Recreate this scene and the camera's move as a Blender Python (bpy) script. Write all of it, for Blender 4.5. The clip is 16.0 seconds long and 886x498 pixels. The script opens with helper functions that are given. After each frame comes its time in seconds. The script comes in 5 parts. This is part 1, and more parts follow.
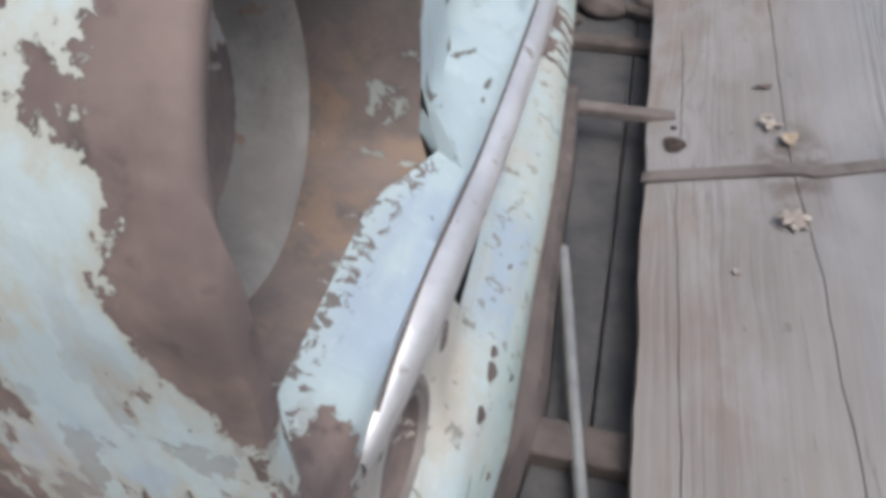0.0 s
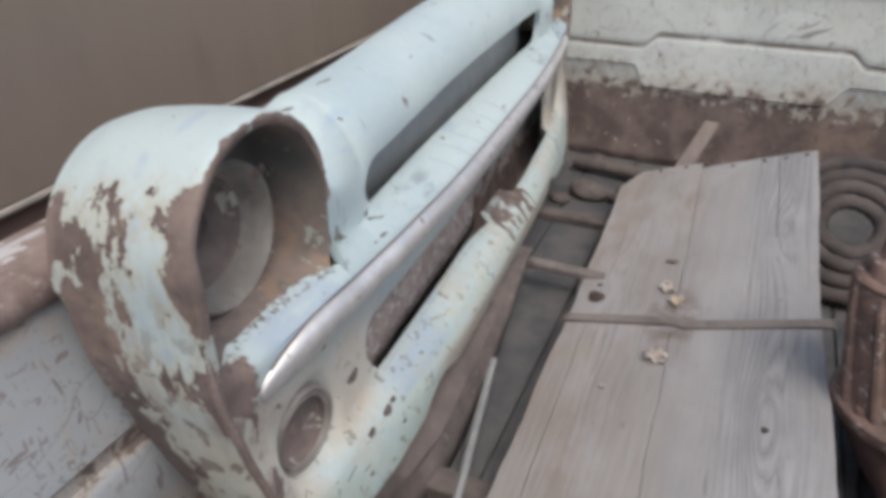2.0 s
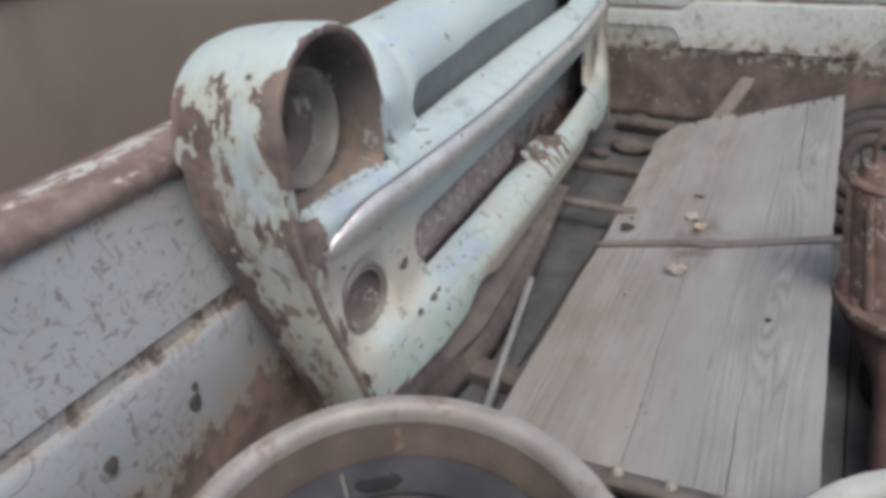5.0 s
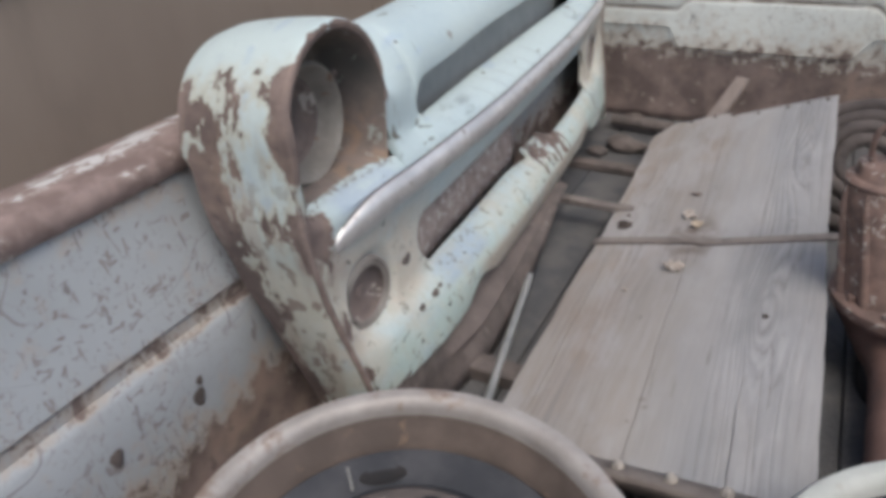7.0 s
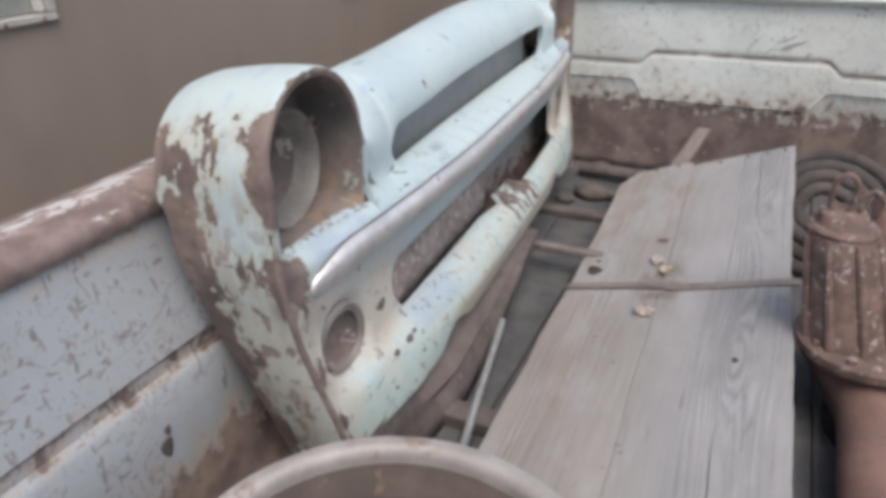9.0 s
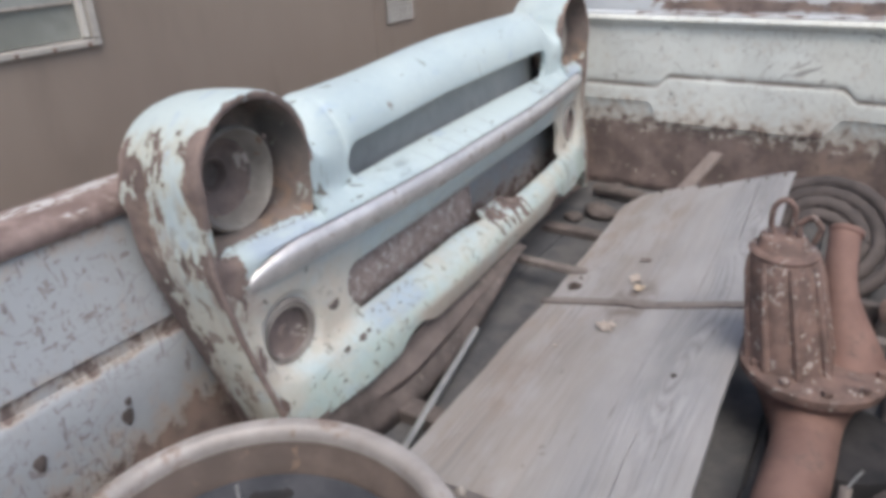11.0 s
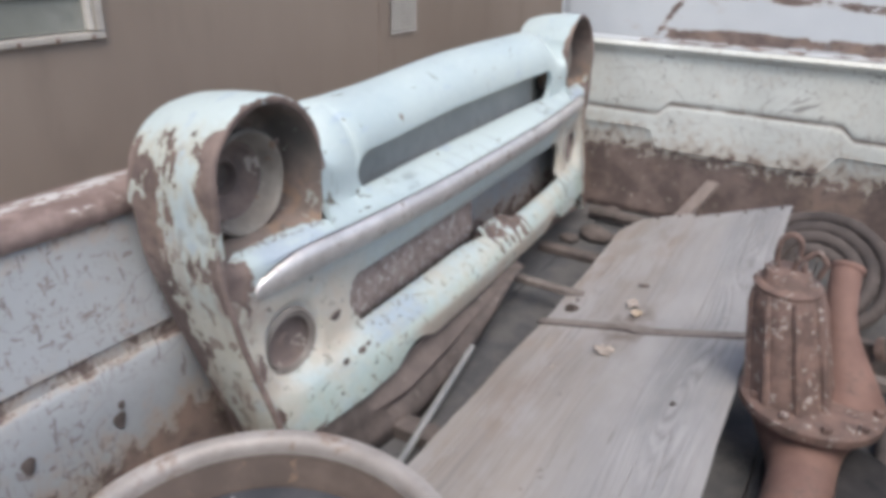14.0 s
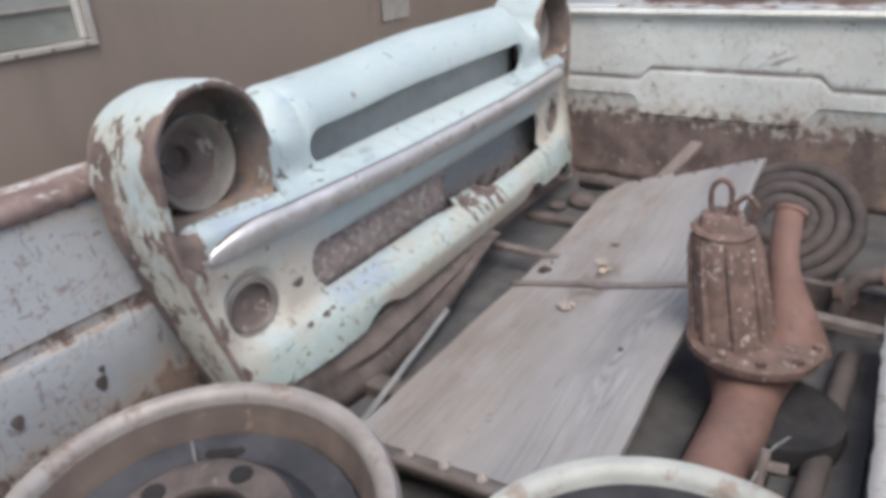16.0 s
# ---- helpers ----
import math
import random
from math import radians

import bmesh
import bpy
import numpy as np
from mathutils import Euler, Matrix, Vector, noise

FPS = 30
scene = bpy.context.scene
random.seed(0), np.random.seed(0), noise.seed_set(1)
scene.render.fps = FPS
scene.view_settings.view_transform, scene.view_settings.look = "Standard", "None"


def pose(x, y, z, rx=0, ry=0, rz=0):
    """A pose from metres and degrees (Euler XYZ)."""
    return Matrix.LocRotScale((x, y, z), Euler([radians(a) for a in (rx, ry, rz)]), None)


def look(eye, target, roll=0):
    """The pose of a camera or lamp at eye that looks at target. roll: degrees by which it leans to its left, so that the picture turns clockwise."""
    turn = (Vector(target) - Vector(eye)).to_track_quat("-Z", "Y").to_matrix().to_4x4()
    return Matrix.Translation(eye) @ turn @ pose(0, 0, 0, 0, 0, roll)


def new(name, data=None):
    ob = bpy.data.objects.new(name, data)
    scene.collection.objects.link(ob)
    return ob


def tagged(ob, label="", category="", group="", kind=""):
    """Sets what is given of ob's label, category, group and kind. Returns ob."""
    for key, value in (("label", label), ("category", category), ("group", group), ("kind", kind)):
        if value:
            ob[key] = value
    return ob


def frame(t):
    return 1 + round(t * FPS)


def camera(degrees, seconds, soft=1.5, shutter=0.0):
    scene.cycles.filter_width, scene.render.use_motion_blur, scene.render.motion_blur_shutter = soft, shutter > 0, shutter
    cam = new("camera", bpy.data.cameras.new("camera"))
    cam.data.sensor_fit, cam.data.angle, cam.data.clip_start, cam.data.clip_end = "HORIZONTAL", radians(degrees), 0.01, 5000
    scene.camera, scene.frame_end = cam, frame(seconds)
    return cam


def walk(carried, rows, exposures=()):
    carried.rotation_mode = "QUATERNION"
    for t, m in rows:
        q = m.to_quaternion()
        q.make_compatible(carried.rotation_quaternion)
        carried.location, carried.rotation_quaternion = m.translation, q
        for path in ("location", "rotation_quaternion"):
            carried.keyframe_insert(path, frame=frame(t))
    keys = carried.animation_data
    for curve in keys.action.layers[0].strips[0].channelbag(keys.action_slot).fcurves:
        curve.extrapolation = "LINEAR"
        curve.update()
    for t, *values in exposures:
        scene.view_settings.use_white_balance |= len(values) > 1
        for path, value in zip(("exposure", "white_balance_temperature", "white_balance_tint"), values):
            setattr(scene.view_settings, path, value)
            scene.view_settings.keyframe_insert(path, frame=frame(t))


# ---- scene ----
import functools

cam = camera(65.3, 16.0, soft=4.6)
PATH = [
    (0, (0.283, 0.137, 0.783), (-0.102, 1.534, -0.595), -1.5),
    (0.5, (0.42, 0.029, 0.921), (-0.066, 1.512, -0.33), -0.2),
    (1, (0.564, -0.061, 0.998), (-0.079, 1.406, -0.2), -2.3),
    (1.5, (0.663, -0.101, 1.02), (-0.114, 1.371, -0.089), -3.2),
    (2, (0.638, -0.168, 1.012), (-0.058, 1.4, -0.016), -0.3),
    (2.5, (0.594, -0.305, 1.005), (-0.046, 1.344, 0.072), 0.3),
    (3, (0.561, -0.378, 1.002), (-0.123, 1.229, 0.028), -1.3),
    (3.5, (0.537, -0.397, 0.985), (-0.083, 1.222, -0.011), 0.4),
    (4, (0.566, -0.391, 0.966), (-0.114, 1.163, -0.092), -1.4),
    (4.5, (0.685, -0.379, 0.972), (-0.061, 1.142, -0.091), -2.4),
    (5, (0.79, -0.39, 0.968), (-0.071, 1.1, -0.052), -3.8),
    (7.5, (0.763, -0.412, 0.969), (-0.05, 1.097, -0.06), -2.5),
    (8, (0.717, -0.416, 0.964), (0.004, 1.152, -0.052), -1.0),
    (8.5, (0.72, -0.417, 0.955), (0.111, 1.214, -0.031), -1.0),
    (9, (0.764, -0.419, 0.97), (-0.011, 1.183, 0.058), -1.5),
    (11.5, (1.071, -0.387, 0.997), (0.075, 1.127, 0.152), -2.4),
    (12, (1.01, -0.412, 0.989), (0.062, 1.155, 0.184), -0.6),
    (12.5, (0.968, -0.4, 0.97), (0.069, 1.163, 0.105), -0.1),
    (13, (0.951, -0.409, 0.974), (0.03, 1.148, 0.119), 1.0),
    (13.5, (0.942, -0.407, 0.978), (0.02, 1.142, 0.111), 0.8),
    (14, (0.997, -0.407, 0.997), (0.047, 1.147, 0.172), 1.3),
    (14.5, (1.12, -0.404, 1.003), (0.074, 1.117, 0.232), -1.2),
    (15, (1.223, -0.383, 1.009), (0.144, 1.088, 0.19), -0.2),
    (15.5, (1.296, -0.373, 1.002), (0.222, 1.073, 0.134), -1.3),
    (16, (1.226, -0.387, 0.985), (0.172, 1.083, 0.132), -3.8),
]
LIGHTNESS = [(0.0, 0.72, 6300, 8), (0.5, 0.62, 6450, 8), (1.0, 0.55, 6800, 11), (2.0, 0.63, 6600, 8), (3.5, 0.61, 6520, 6), (5.0, 0.57, 6550, 7), (7.5, 0.67, 6540, 8),
             (9.0, 0.82, 6550, 9), (11.5, 0.86, 6450, 9), (13.0, 0.85, 6450, 9), (14.5, 0.91, 6500, 9), (16.0, 0.86, 6500, 9)]
walk(cam, [(t, look(eye, target, roll)) for t, eye, target, roll in PATH], exposures=LIGHTNESS)

# ---- world, sun ----
SUN_UP, SUN_AROUND = 61.0, 138.0
world = bpy.data.worlds.new("world")
scene.world = world
world.use_nodes = True
sky = world.node_tree.nodes.new("ShaderNodeTexSky")
sky.sky_type, sky.sun_disc = "NISHITA", False
sky.sun_elevation, sky.sun_rotation = radians(SUN_UP), radians(SUN_AROUND)
sky.air_density, sky.dust_density, sky.ozone_density = 1.0, 4.0, 1.0
world.node_tree.links.new(sky.outputs[0], world.node_tree.nodes["Background"].inputs[0])
world.node_tree.nodes["Background"].inputs[1].default_value = 0.13
sun = new("sun", bpy.data.lights.new("sun", "SUN"))
sun.data.energy, sun.data.angle, sun.data.color = 0.75, radians(30), (1.0, 0.98, 0.95)
_e, _r = radians(SUN_UP), radians(SUN_AROUND)
sun.matrix_world = look((0, 0, 0), (-math.cos(_e) * math.sin(_r), -math.cos(_e) * math.cos(_r), -math.sin(_e)))


# ---- materials ----
class Nodes:
    """Short spellings for one material's node tree."""

    def __init__(self, name):
        self.m = bpy.data.materials.new(name)
        self.m.use_nodes = True
        self.t = self.m.node_tree
        self.bsdf = self.t.nodes["Principled BSDF"]
        self.coord = self.t.nodes.new("ShaderNodeTexCoord").outputs["Object"]

    def put(self, socket, value):
        if isinstance(value, bpy.types.NodeSocket):
            self.t.links.new(value, socket)
        elif isinstance(value, tuple) and len(value) == 3 and socket.type == "RGBA":
            socket.default_value = (*value, 1)
        else:
            socket.default_value = value

    def stretch(self, scale, turn=(0, 0, 0), shift=(0, 0, 0)):
        n = self.t.nodes.new("ShaderNodeMapping")
        self.put(n.inputs["Vector"], self.coord)
        n.inputs["Scale"].default_value = scale
        n.inputs["Rotation"].default_value = [radians(a) for a in turn]
        n.inputs["Location"].default_value = shift
        return n.outputs[0]

    def noise(self, scale, detail=4.0, rough=0.55, vec=None, warp=0.0):
        n = self.t.nodes.new("ShaderNodeTexNoise")
        self.put(n.inputs["Vector"], vec if vec is not None else self.coord)
        for key, v in (("Scale", scale), ("Detail", detail), ("Roughness", rough), ("Distortion", warp)):
            n.inputs[key].default_value = v
        return n.outputs["Fac"]

    def step(self, value, low, high, a=0.0, b=1.0):
        n = self.t.nodes.new("ShaderNodeMapRange")
        n.interpolation_type = "SMOOTHSTEP"
        for socket, v in zip(n.inputs, (value, low, high, a, b)):
            self.put(socket, v)
        return n.outputs[0]

    def math(self, op, a, b=0.0):
        n = self.t.nodes.new("ShaderNodeMath")
        n.operation = op
        self.put(n.inputs[0], a)
        self.put(n.inputs[1], b)
        return n.outputs[0]

    def axis(self, which):
        n = self.t.nodes.new("ShaderNodeSeparateXYZ")
        self.put(n.inputs[0], self.coord)
        return n.outputs["XYZ".index(which)]

    def mix(self, fac, a, b):
        n = self.t.nodes.new("ShaderNodeMix")
        n.data_type = "RGBA"
        self.put(n.inputs[0], fac)
        self.put(n.inputs[6], a)
        self.put(n.inputs[7], b)
        return n.outputs[2]

    def done(self, colour, rough=0.6, metal=0.0, bump=None, depth=0.002, specular=0.4):
        self.put(self.bsdf.inputs["Base Color"], colour)
        self.put(self.bsdf.inputs["Roughness"], rough)
        self.put(self.bsdf.inputs["Metallic"], metal)
        self.bsdf.inputs["Specular IOR Level"].default_value = specular
        if bump is not None:
            n = self.t.nodes.new("ShaderNodeBump")
            n.inputs["Distance"].default_value = depth
            n.inputs["Strength"].default_value = 0.7
            self.put(n.inputs["Height"], bump)
            self.put(self.bsdf.inputs["Normal"], n.outputs[0])
        return self.m


RUST_DARK, RUST_MID, RUST_ORANGE = (0.122, 0.094, 0.086), (0.215, 0.165, 0.148), (0.29, 0.215, 0.175)


def rust_colour(n, scale=14.0):
    a = n.mix(n.step(n.noise(scale, 6), 0.35, 0.7), RUST_DARK, RUST_MID)
    a = n.mix(n.step(n.noise(scale * 0.35, 5, 0.65), 0.50, 0.70, 0.0, 0.8), a, RUST_ORANGE)
    return n.mix(n.step(n.noise(scale * 3.0, 3), 0.58, 0.72, 0.0, 0.6), a, (0.075, 0.062, 0.058))


AC, AR, AI, ZC = 0.807, 0.143, 0.128, 0.616  # the lamp hoods of the grille: middle, outer and inner radius, height


def grille_paint():
    n = Nodes("aqua_paint")
    y, z, out = n.math("ABSOLUTE", n.axis("Y")), n.axis("Z"), n.axis("X")
    times = lambda *f: functools.reduce(lambda a, b: n.math("MULTIPLY", a, b), f)
    total = lambda *f: functools.reduce(lambda a, b: n.math("ADD", a, b), f)
    base = n.mix(n.step(n.noise(3.0, 3), 0.4, 0.65), (0.46, 0.54, 0.54), (0.415, 0.50, 0.515))
    # cream and yellow weathering low on the panel, blue primer rubbed through in places
    low = n.step(z, 0.42, 0.14)
    base = n.mix(times(low, n.step(n.noise(11.0, 6, 0.65), 0.40, 0.60, 0.0, 0.9)), base, (0.49, 0.455, 0.385))
    round_lamp = times(n.step(y, 0.52, 0.66), n.step(z, 0.45, 0.38), n.step(z, 0.205, 0.235), n.step(n.noise(7.0, 5, 0.6), 0.30, 0.54, 0.25, 0.95))
    base = n.mix(round_lamp, base, (0.50, 0.455, 0.385))
    base = n.mix(times(n.step(n.noise(9.0, 3, vec=n.stretch((1, 0.4, 1))), 0.61, 0.66), 0.65), base, (0.33, 0.42, 0.52))
    rubbed = times(n.step(n.math("ABSOLUTE", n.math("SUBTRACT", z, 0.489)), 0.017, 0.008), n.step(y, 0.60, 0.68), n.step(y, 0.875, 0.84), n.step(n.noise(19.0, 5, 0.6, vec=n.stretch((1, 0.35, 1))), 0.36, 0.50, 0.0, 0.95))
    base = n.mix(rubbed, base, (0.36, 0.43, 0.50))
    patch = times(n.step(n.math("ABSOLUTE", n.math("SUBTRACT", y, 0.42)), 0.085, 0.03), n.step(n.math("ABSOLUTE", n.math("SUBTRACT", z, 0.503)), 0.013, 0.005), n.step(n.noise(24.0, 6, 0.65, vec=n.stretch((1, 0.5, 1))), 0.44, 0.56, 0.0, 0.9))
    base = n.mix(patch, base, (0.26, 0.30, 0.315))
    base = n.mix(times(n.step(z, 0.235, 0.16), n.step(n.noise(6.0, 4, 0.6), 0.36, 0.60, 0.15, 0.85)), base, (0.40, 0.50, 0.46))
    # faint curved rub marks along the middle bar
    arcs = n.math("SINE", total(times(n.axis("Y"), 96.0), times(n.math("SUBTRACT", z, 0.47), 60.0), times(n.noise(5, 2), 9.0)))
    along_mid = times(n.step(n.math("ABSOLUTE", n.math("ADD", n.axis("Y"), 0.12)), 0.24, 0.16), n.step(n.math("ABSOLUTE", n.math("SUBTRACT", z, 0.49)), 0.028, 0.016))
    base = n.mix(times(along_mid, n.step(arcs, 0.84, 0.99, 0.0, 0.32)), base, (0.27, 0.29, 0.30))
    # small dark chips
    smear = n.step(n.noise(15.0, 8, 0.72, vec=n.stretch((1, 0.5, 1.4)), warp=0.7), 0.50, 0.66, 0.0, 0.38)
    base = n.mix(smear, base, (0.37, 0.44, 0.475))
    base = n.mix(n.step(n.noise(70.0, 5, 0.65), 0.52, 0.70, 0.0, 0.28), base, (0.56, 0.62, 0.61))
    chips = n.step(n.noise(36.0, 3, 0.5, vec=n.stretch((1, 0.5, 1.2)), warp=0.6), 0.695, 0.715)
    scratch = n.step(n.noise(20.0, 4, 0.6, vec=n.stretch((1, 2.2, 0.35), (25, 0, 0)), warp=1.0), 0.69, 0.71)
    lipped = times(n.step(n.math("ABSOLUTE", n.math("SUBTRACT", z, 0.503)), 0.005, 0.002), n.step(y, 0.64, 0.70), n.step(n.noise(110.0, 5, 0.65, warp=0.5), 0.53, 0.57))
    # rust along the front ridge and back edge of the ends, low on them, and round the lamp hoods
    leaned = n.math("ADD", y, times(n.math("MAXIMUM", n.math("SUBTRACT", 0.51, z), 0.0), 0.205))
    end = n.math("MAXIMUM", n.step(y, 0.865, 0.925), times(n.step(leaned, 0.88, 0.93), n.step(out, -0.012, -0.03)))
    under = n.step(z, 0.745, 0.69)
    near = n.math("SUBTRACT", out, times(n.step(z, 0.52, 0.38), 0.045))
    ridge = times(end, n.step(near, -0.085, -0.012), under, 0.18)
    tip = times(n.step(y, 0.846, 0.885), n.step(z, 0.53, 0.49), n.step(z, 0.35, 0.41), n.step(out, -0.04, -0.02), 0.17)
    edge = times(n.step(leaned, 0.905, 0.936), n.step(z, 0.53, 0.50), n.step(out, -0.04, -0.02), 0.26)
    behind = n.math("SUBTRACT", out, times(n.step(z, 0.62, 0.50), 0.010))
    back = times(end, n.step(behind, -0.118, -0.168), n.step(z, 0.74, 0.66, 0.0, 0.235))
    drips = times(end, n.step(out, -0.030, -0.055), n.step(z, 0.68, 0.63), n.step(z, 0.30, 0.44), n.math("SUBTRACT", n.noise(38.0, 4, 0.6, vec=n.stretch((1.0, 1.0, 0.24)), warp=0.3), 0.50), 1.15)
    foot = times(end, n.step(z, 0.50, 0.30), n.step(out, -0.062, -0.095, -0.13, 0.25))
    hood = times(n.step(y, 0.63, 0.68), n.step(z, 0.50, 0.60), n.step(out, -0.045, -0.015, 0.0, 0.17))
    ring = n.math("SQRT", n.math("ADD", n.math("POWER", n.math("SUBTRACT", y, AC), 2.0), n.math("POWER", n.math("SUBTRACT", z, ZC), 2.0)))
    hood = total(hood, times(n.step(n.math("ABSOLUTE", n.math("SUBTRACT", ring, AI + 0.004)), 0.014, 0.004), n.step(z, 0.58, 0.62), n.step(out, -0.05, -0.03, 0.0, 0.22)))
    # a burnt patch on the lower bar
    there = times(n.step(n.math("ABSOLUTE", n.math("SUBTRACT", n.axis("Y"), 0.11)), 0.13, 0.09), n.step(z, 0.285, 0.245), n.step(z, 0.150, 0.185))
    bands = n.math("SINE", total(times(n.axis("Y"), 150.0), times(z, 60.0), times(n.noise(9, 2), 14.0)))
    under_face = times(n.step(y, 0.50, 0.42), n.step(z, 0.186, 0.158), n.step(n.noise(9.0, 5, 0.6), 0.32, 0.56, 0.4, 0.95))
    base = n.mix(under_face, base, (0.39, 0.34, 0.285))
    sill = times(n.step(n.math("ABSOLUTE", n.math("ADD", n.axis("Y"), 0.50)), 0.13, 0.07), n.step(n.math("ABSOLUTE", n.math("SUBTRACT", z, 0.212)), 0.030, 0.012), n.step(n.noise(13.0, 5, 0.6, vec=n.stretch((1, 0.5, 1))), 0.36, 0.54, 0.0, 0.9))
    base = n.mix(sill, base, (0.34, 0.42, 0.49))
    burnt = times(there, n.math("MAXIMUM", n.step(bands, -0.2, 0.5, 0.04, 0.36), n.step(total(z, times(n.noise(22, 3), 0.05)), 0.230, 0.244, 0.0, 0.36)))
    rough_map = total(times(n.noise(7.0, 10, 0.74, vec=n.stretch((1.2, 1, 0.85)), warp=0.4), 1.25), times(n.noise(30.0, 6, 0.65, vec=n.stretch((1.3, 1.3, 0.5))), 0.55), times(end, n.math("SUBTRACT", n.noise(13.0, 7, 0.7, vec=n.stretch((1.1, 1, 0.7))), 0.5), 0.9))
    wear = total(n.math("SUBTRACT", rough_map, 0.445), ridge, tip, n.math("MULTIPLY", edge, n.math("SUBTRACT", 1.0, end)), back, foot, drips, hood, burnt, times(end, under, n.step(z, 0.50, 0.36, 0.105, 0.06)), -0.05)
    rust = n.step(wear, 0.655, 0.675)
    # rusty pin-holes and runs on the ends
    speck = times(end, n.step(n.noise(40.0, 4, 0.6, vec=n.stretch((1, 1, 0.55))), 0.545, 0.585), n.step(z, 0.68, 0.42, 0.0, 0.9))
    runs = times(end, n.step(n.noise(26.0, 4, 0.55, vec=n.stretch((1, 1, 0.12))), 0.48, 0.60), n.step(z, 0.66, 0.50, 0.0, 0.55))
    stain = times(n.step(y, 0.87, 0.93), n.step(wear, 0.48, 0.66, 0.0, 0.7))
    base = n.mix(times(end, n.step(z, 0.62, 0.40, 0.0, 0.6)), base, (0.44, 0.46, 0.40))
    base = n.mix(stain, base, (0.43, 0.41, 0.33))
    base = n.mix(runs, base, (0.36, 0.30, 0.245))
    bleed = times(n.step(y, 0.78, 0.875), n.step(z, 0.475, 0.43), n.step(z, 0.32, 0.40), n.step(out, -0.05, -0.03), n.step(n.noise(13.0, 5, 0.62), 0.34, 0.60, 0.15, 0.9))
    base = n.mix(bleed, base, (0.31, 0.255, 0.22))
    mottle = times(n.step(z, 0.46, 0.34), n.step(n.noise(38.0, 5, 0.65), 0.48, 0.62, 0.0, 0.4))
    base = n.mix(mottle, base, (0.42, 0.43, 0.36))
    flecks = times(n.step(z, 0.45, 0.22), n.step(n.noise(44.0, 3, 0.5, warp=0.8), 0.625, 0.65, 0.0, 0.75))
    base = n.mix(flecks, base, (0.21, 0.20, 0.165))
    colour = n.mix(chips, base, (0.13, 0.12, 0.10))
    colour = n.mix(lipped, colour, (0.17, 0.15, 0.135))
    colour = n.mix(scratch, colour, (0.16, 0.15, 0.13))
    colour = n.mix(speck, colour, (0.22, 0.175, 0.15))
    colour = n.mix(rust, colour, rust_colour(n, 18))
    bump = n.math("SUBTRACT", n.noise(60, 3), times(n.math("MAXIMUM", rust, speck), 1.0))
    return n.done(colour, n.step(rust, 0, 1, 0.45, 0.88), 0.0, bump, 0.0015)


def bay_paint():
    """Rust with the last of the paint peeling near the mouth of the recess, orange bloom on its floor and shade painted
    in towards its top.
    """
    n = Nodes("bay_rust")
    out, z = n.axis("X"), n.axis("Z")
    colour = n.mix(n.step(n.noise(11.0, 7, 0.65), 0.34, 0.66), (0.155, 0.135, 0.126), (0.265, 0.21, 0.185))
    # patchy grey-green shade painted onto the upper walls of the recess
    top_shade = n.math("MULTIPLY", n.step(n.noise(6.0, 5, 0.6), 0.42, 0.62, 0.0, 0.75), n.step(z, 0.56, 0.68))
    colour = n.mix(top_shade, colour, (0.10, 0.105, 0.10))
    bloom = n.math("MULTIPLY", n.step(n.noise(19.0, 6, 0.68, warp=0.5), 0.46, 0.60, 0.0, 0.9), n.step(z, 0.62, 0.54))
    colour = n.mix(bloom, colour, (0.28, 0.205, 0.155))
    left = n.math("ADD", n.noise(24.0, 8, 0.70, vec=n.stretch((1, 1.4, 0.8)), warp=0.4), n.math("MULTIPLY", n.step(out, -0.085, -0.02), n.step(z, 0.62, 0.52, 0.02, 0.09)))
    colour = n.mix(n.step(left, 0.625, 0.655, 0.0, 0.85), colour, (0.40, 0.43, 0.40))
    return n.done(colour, 0.85, 0.0, n.math("ADD", n.noise(34, 6, 0.65), n.step(left, 0.625, 0.655, 0.0, 0.5)), 0.003, 0.3)


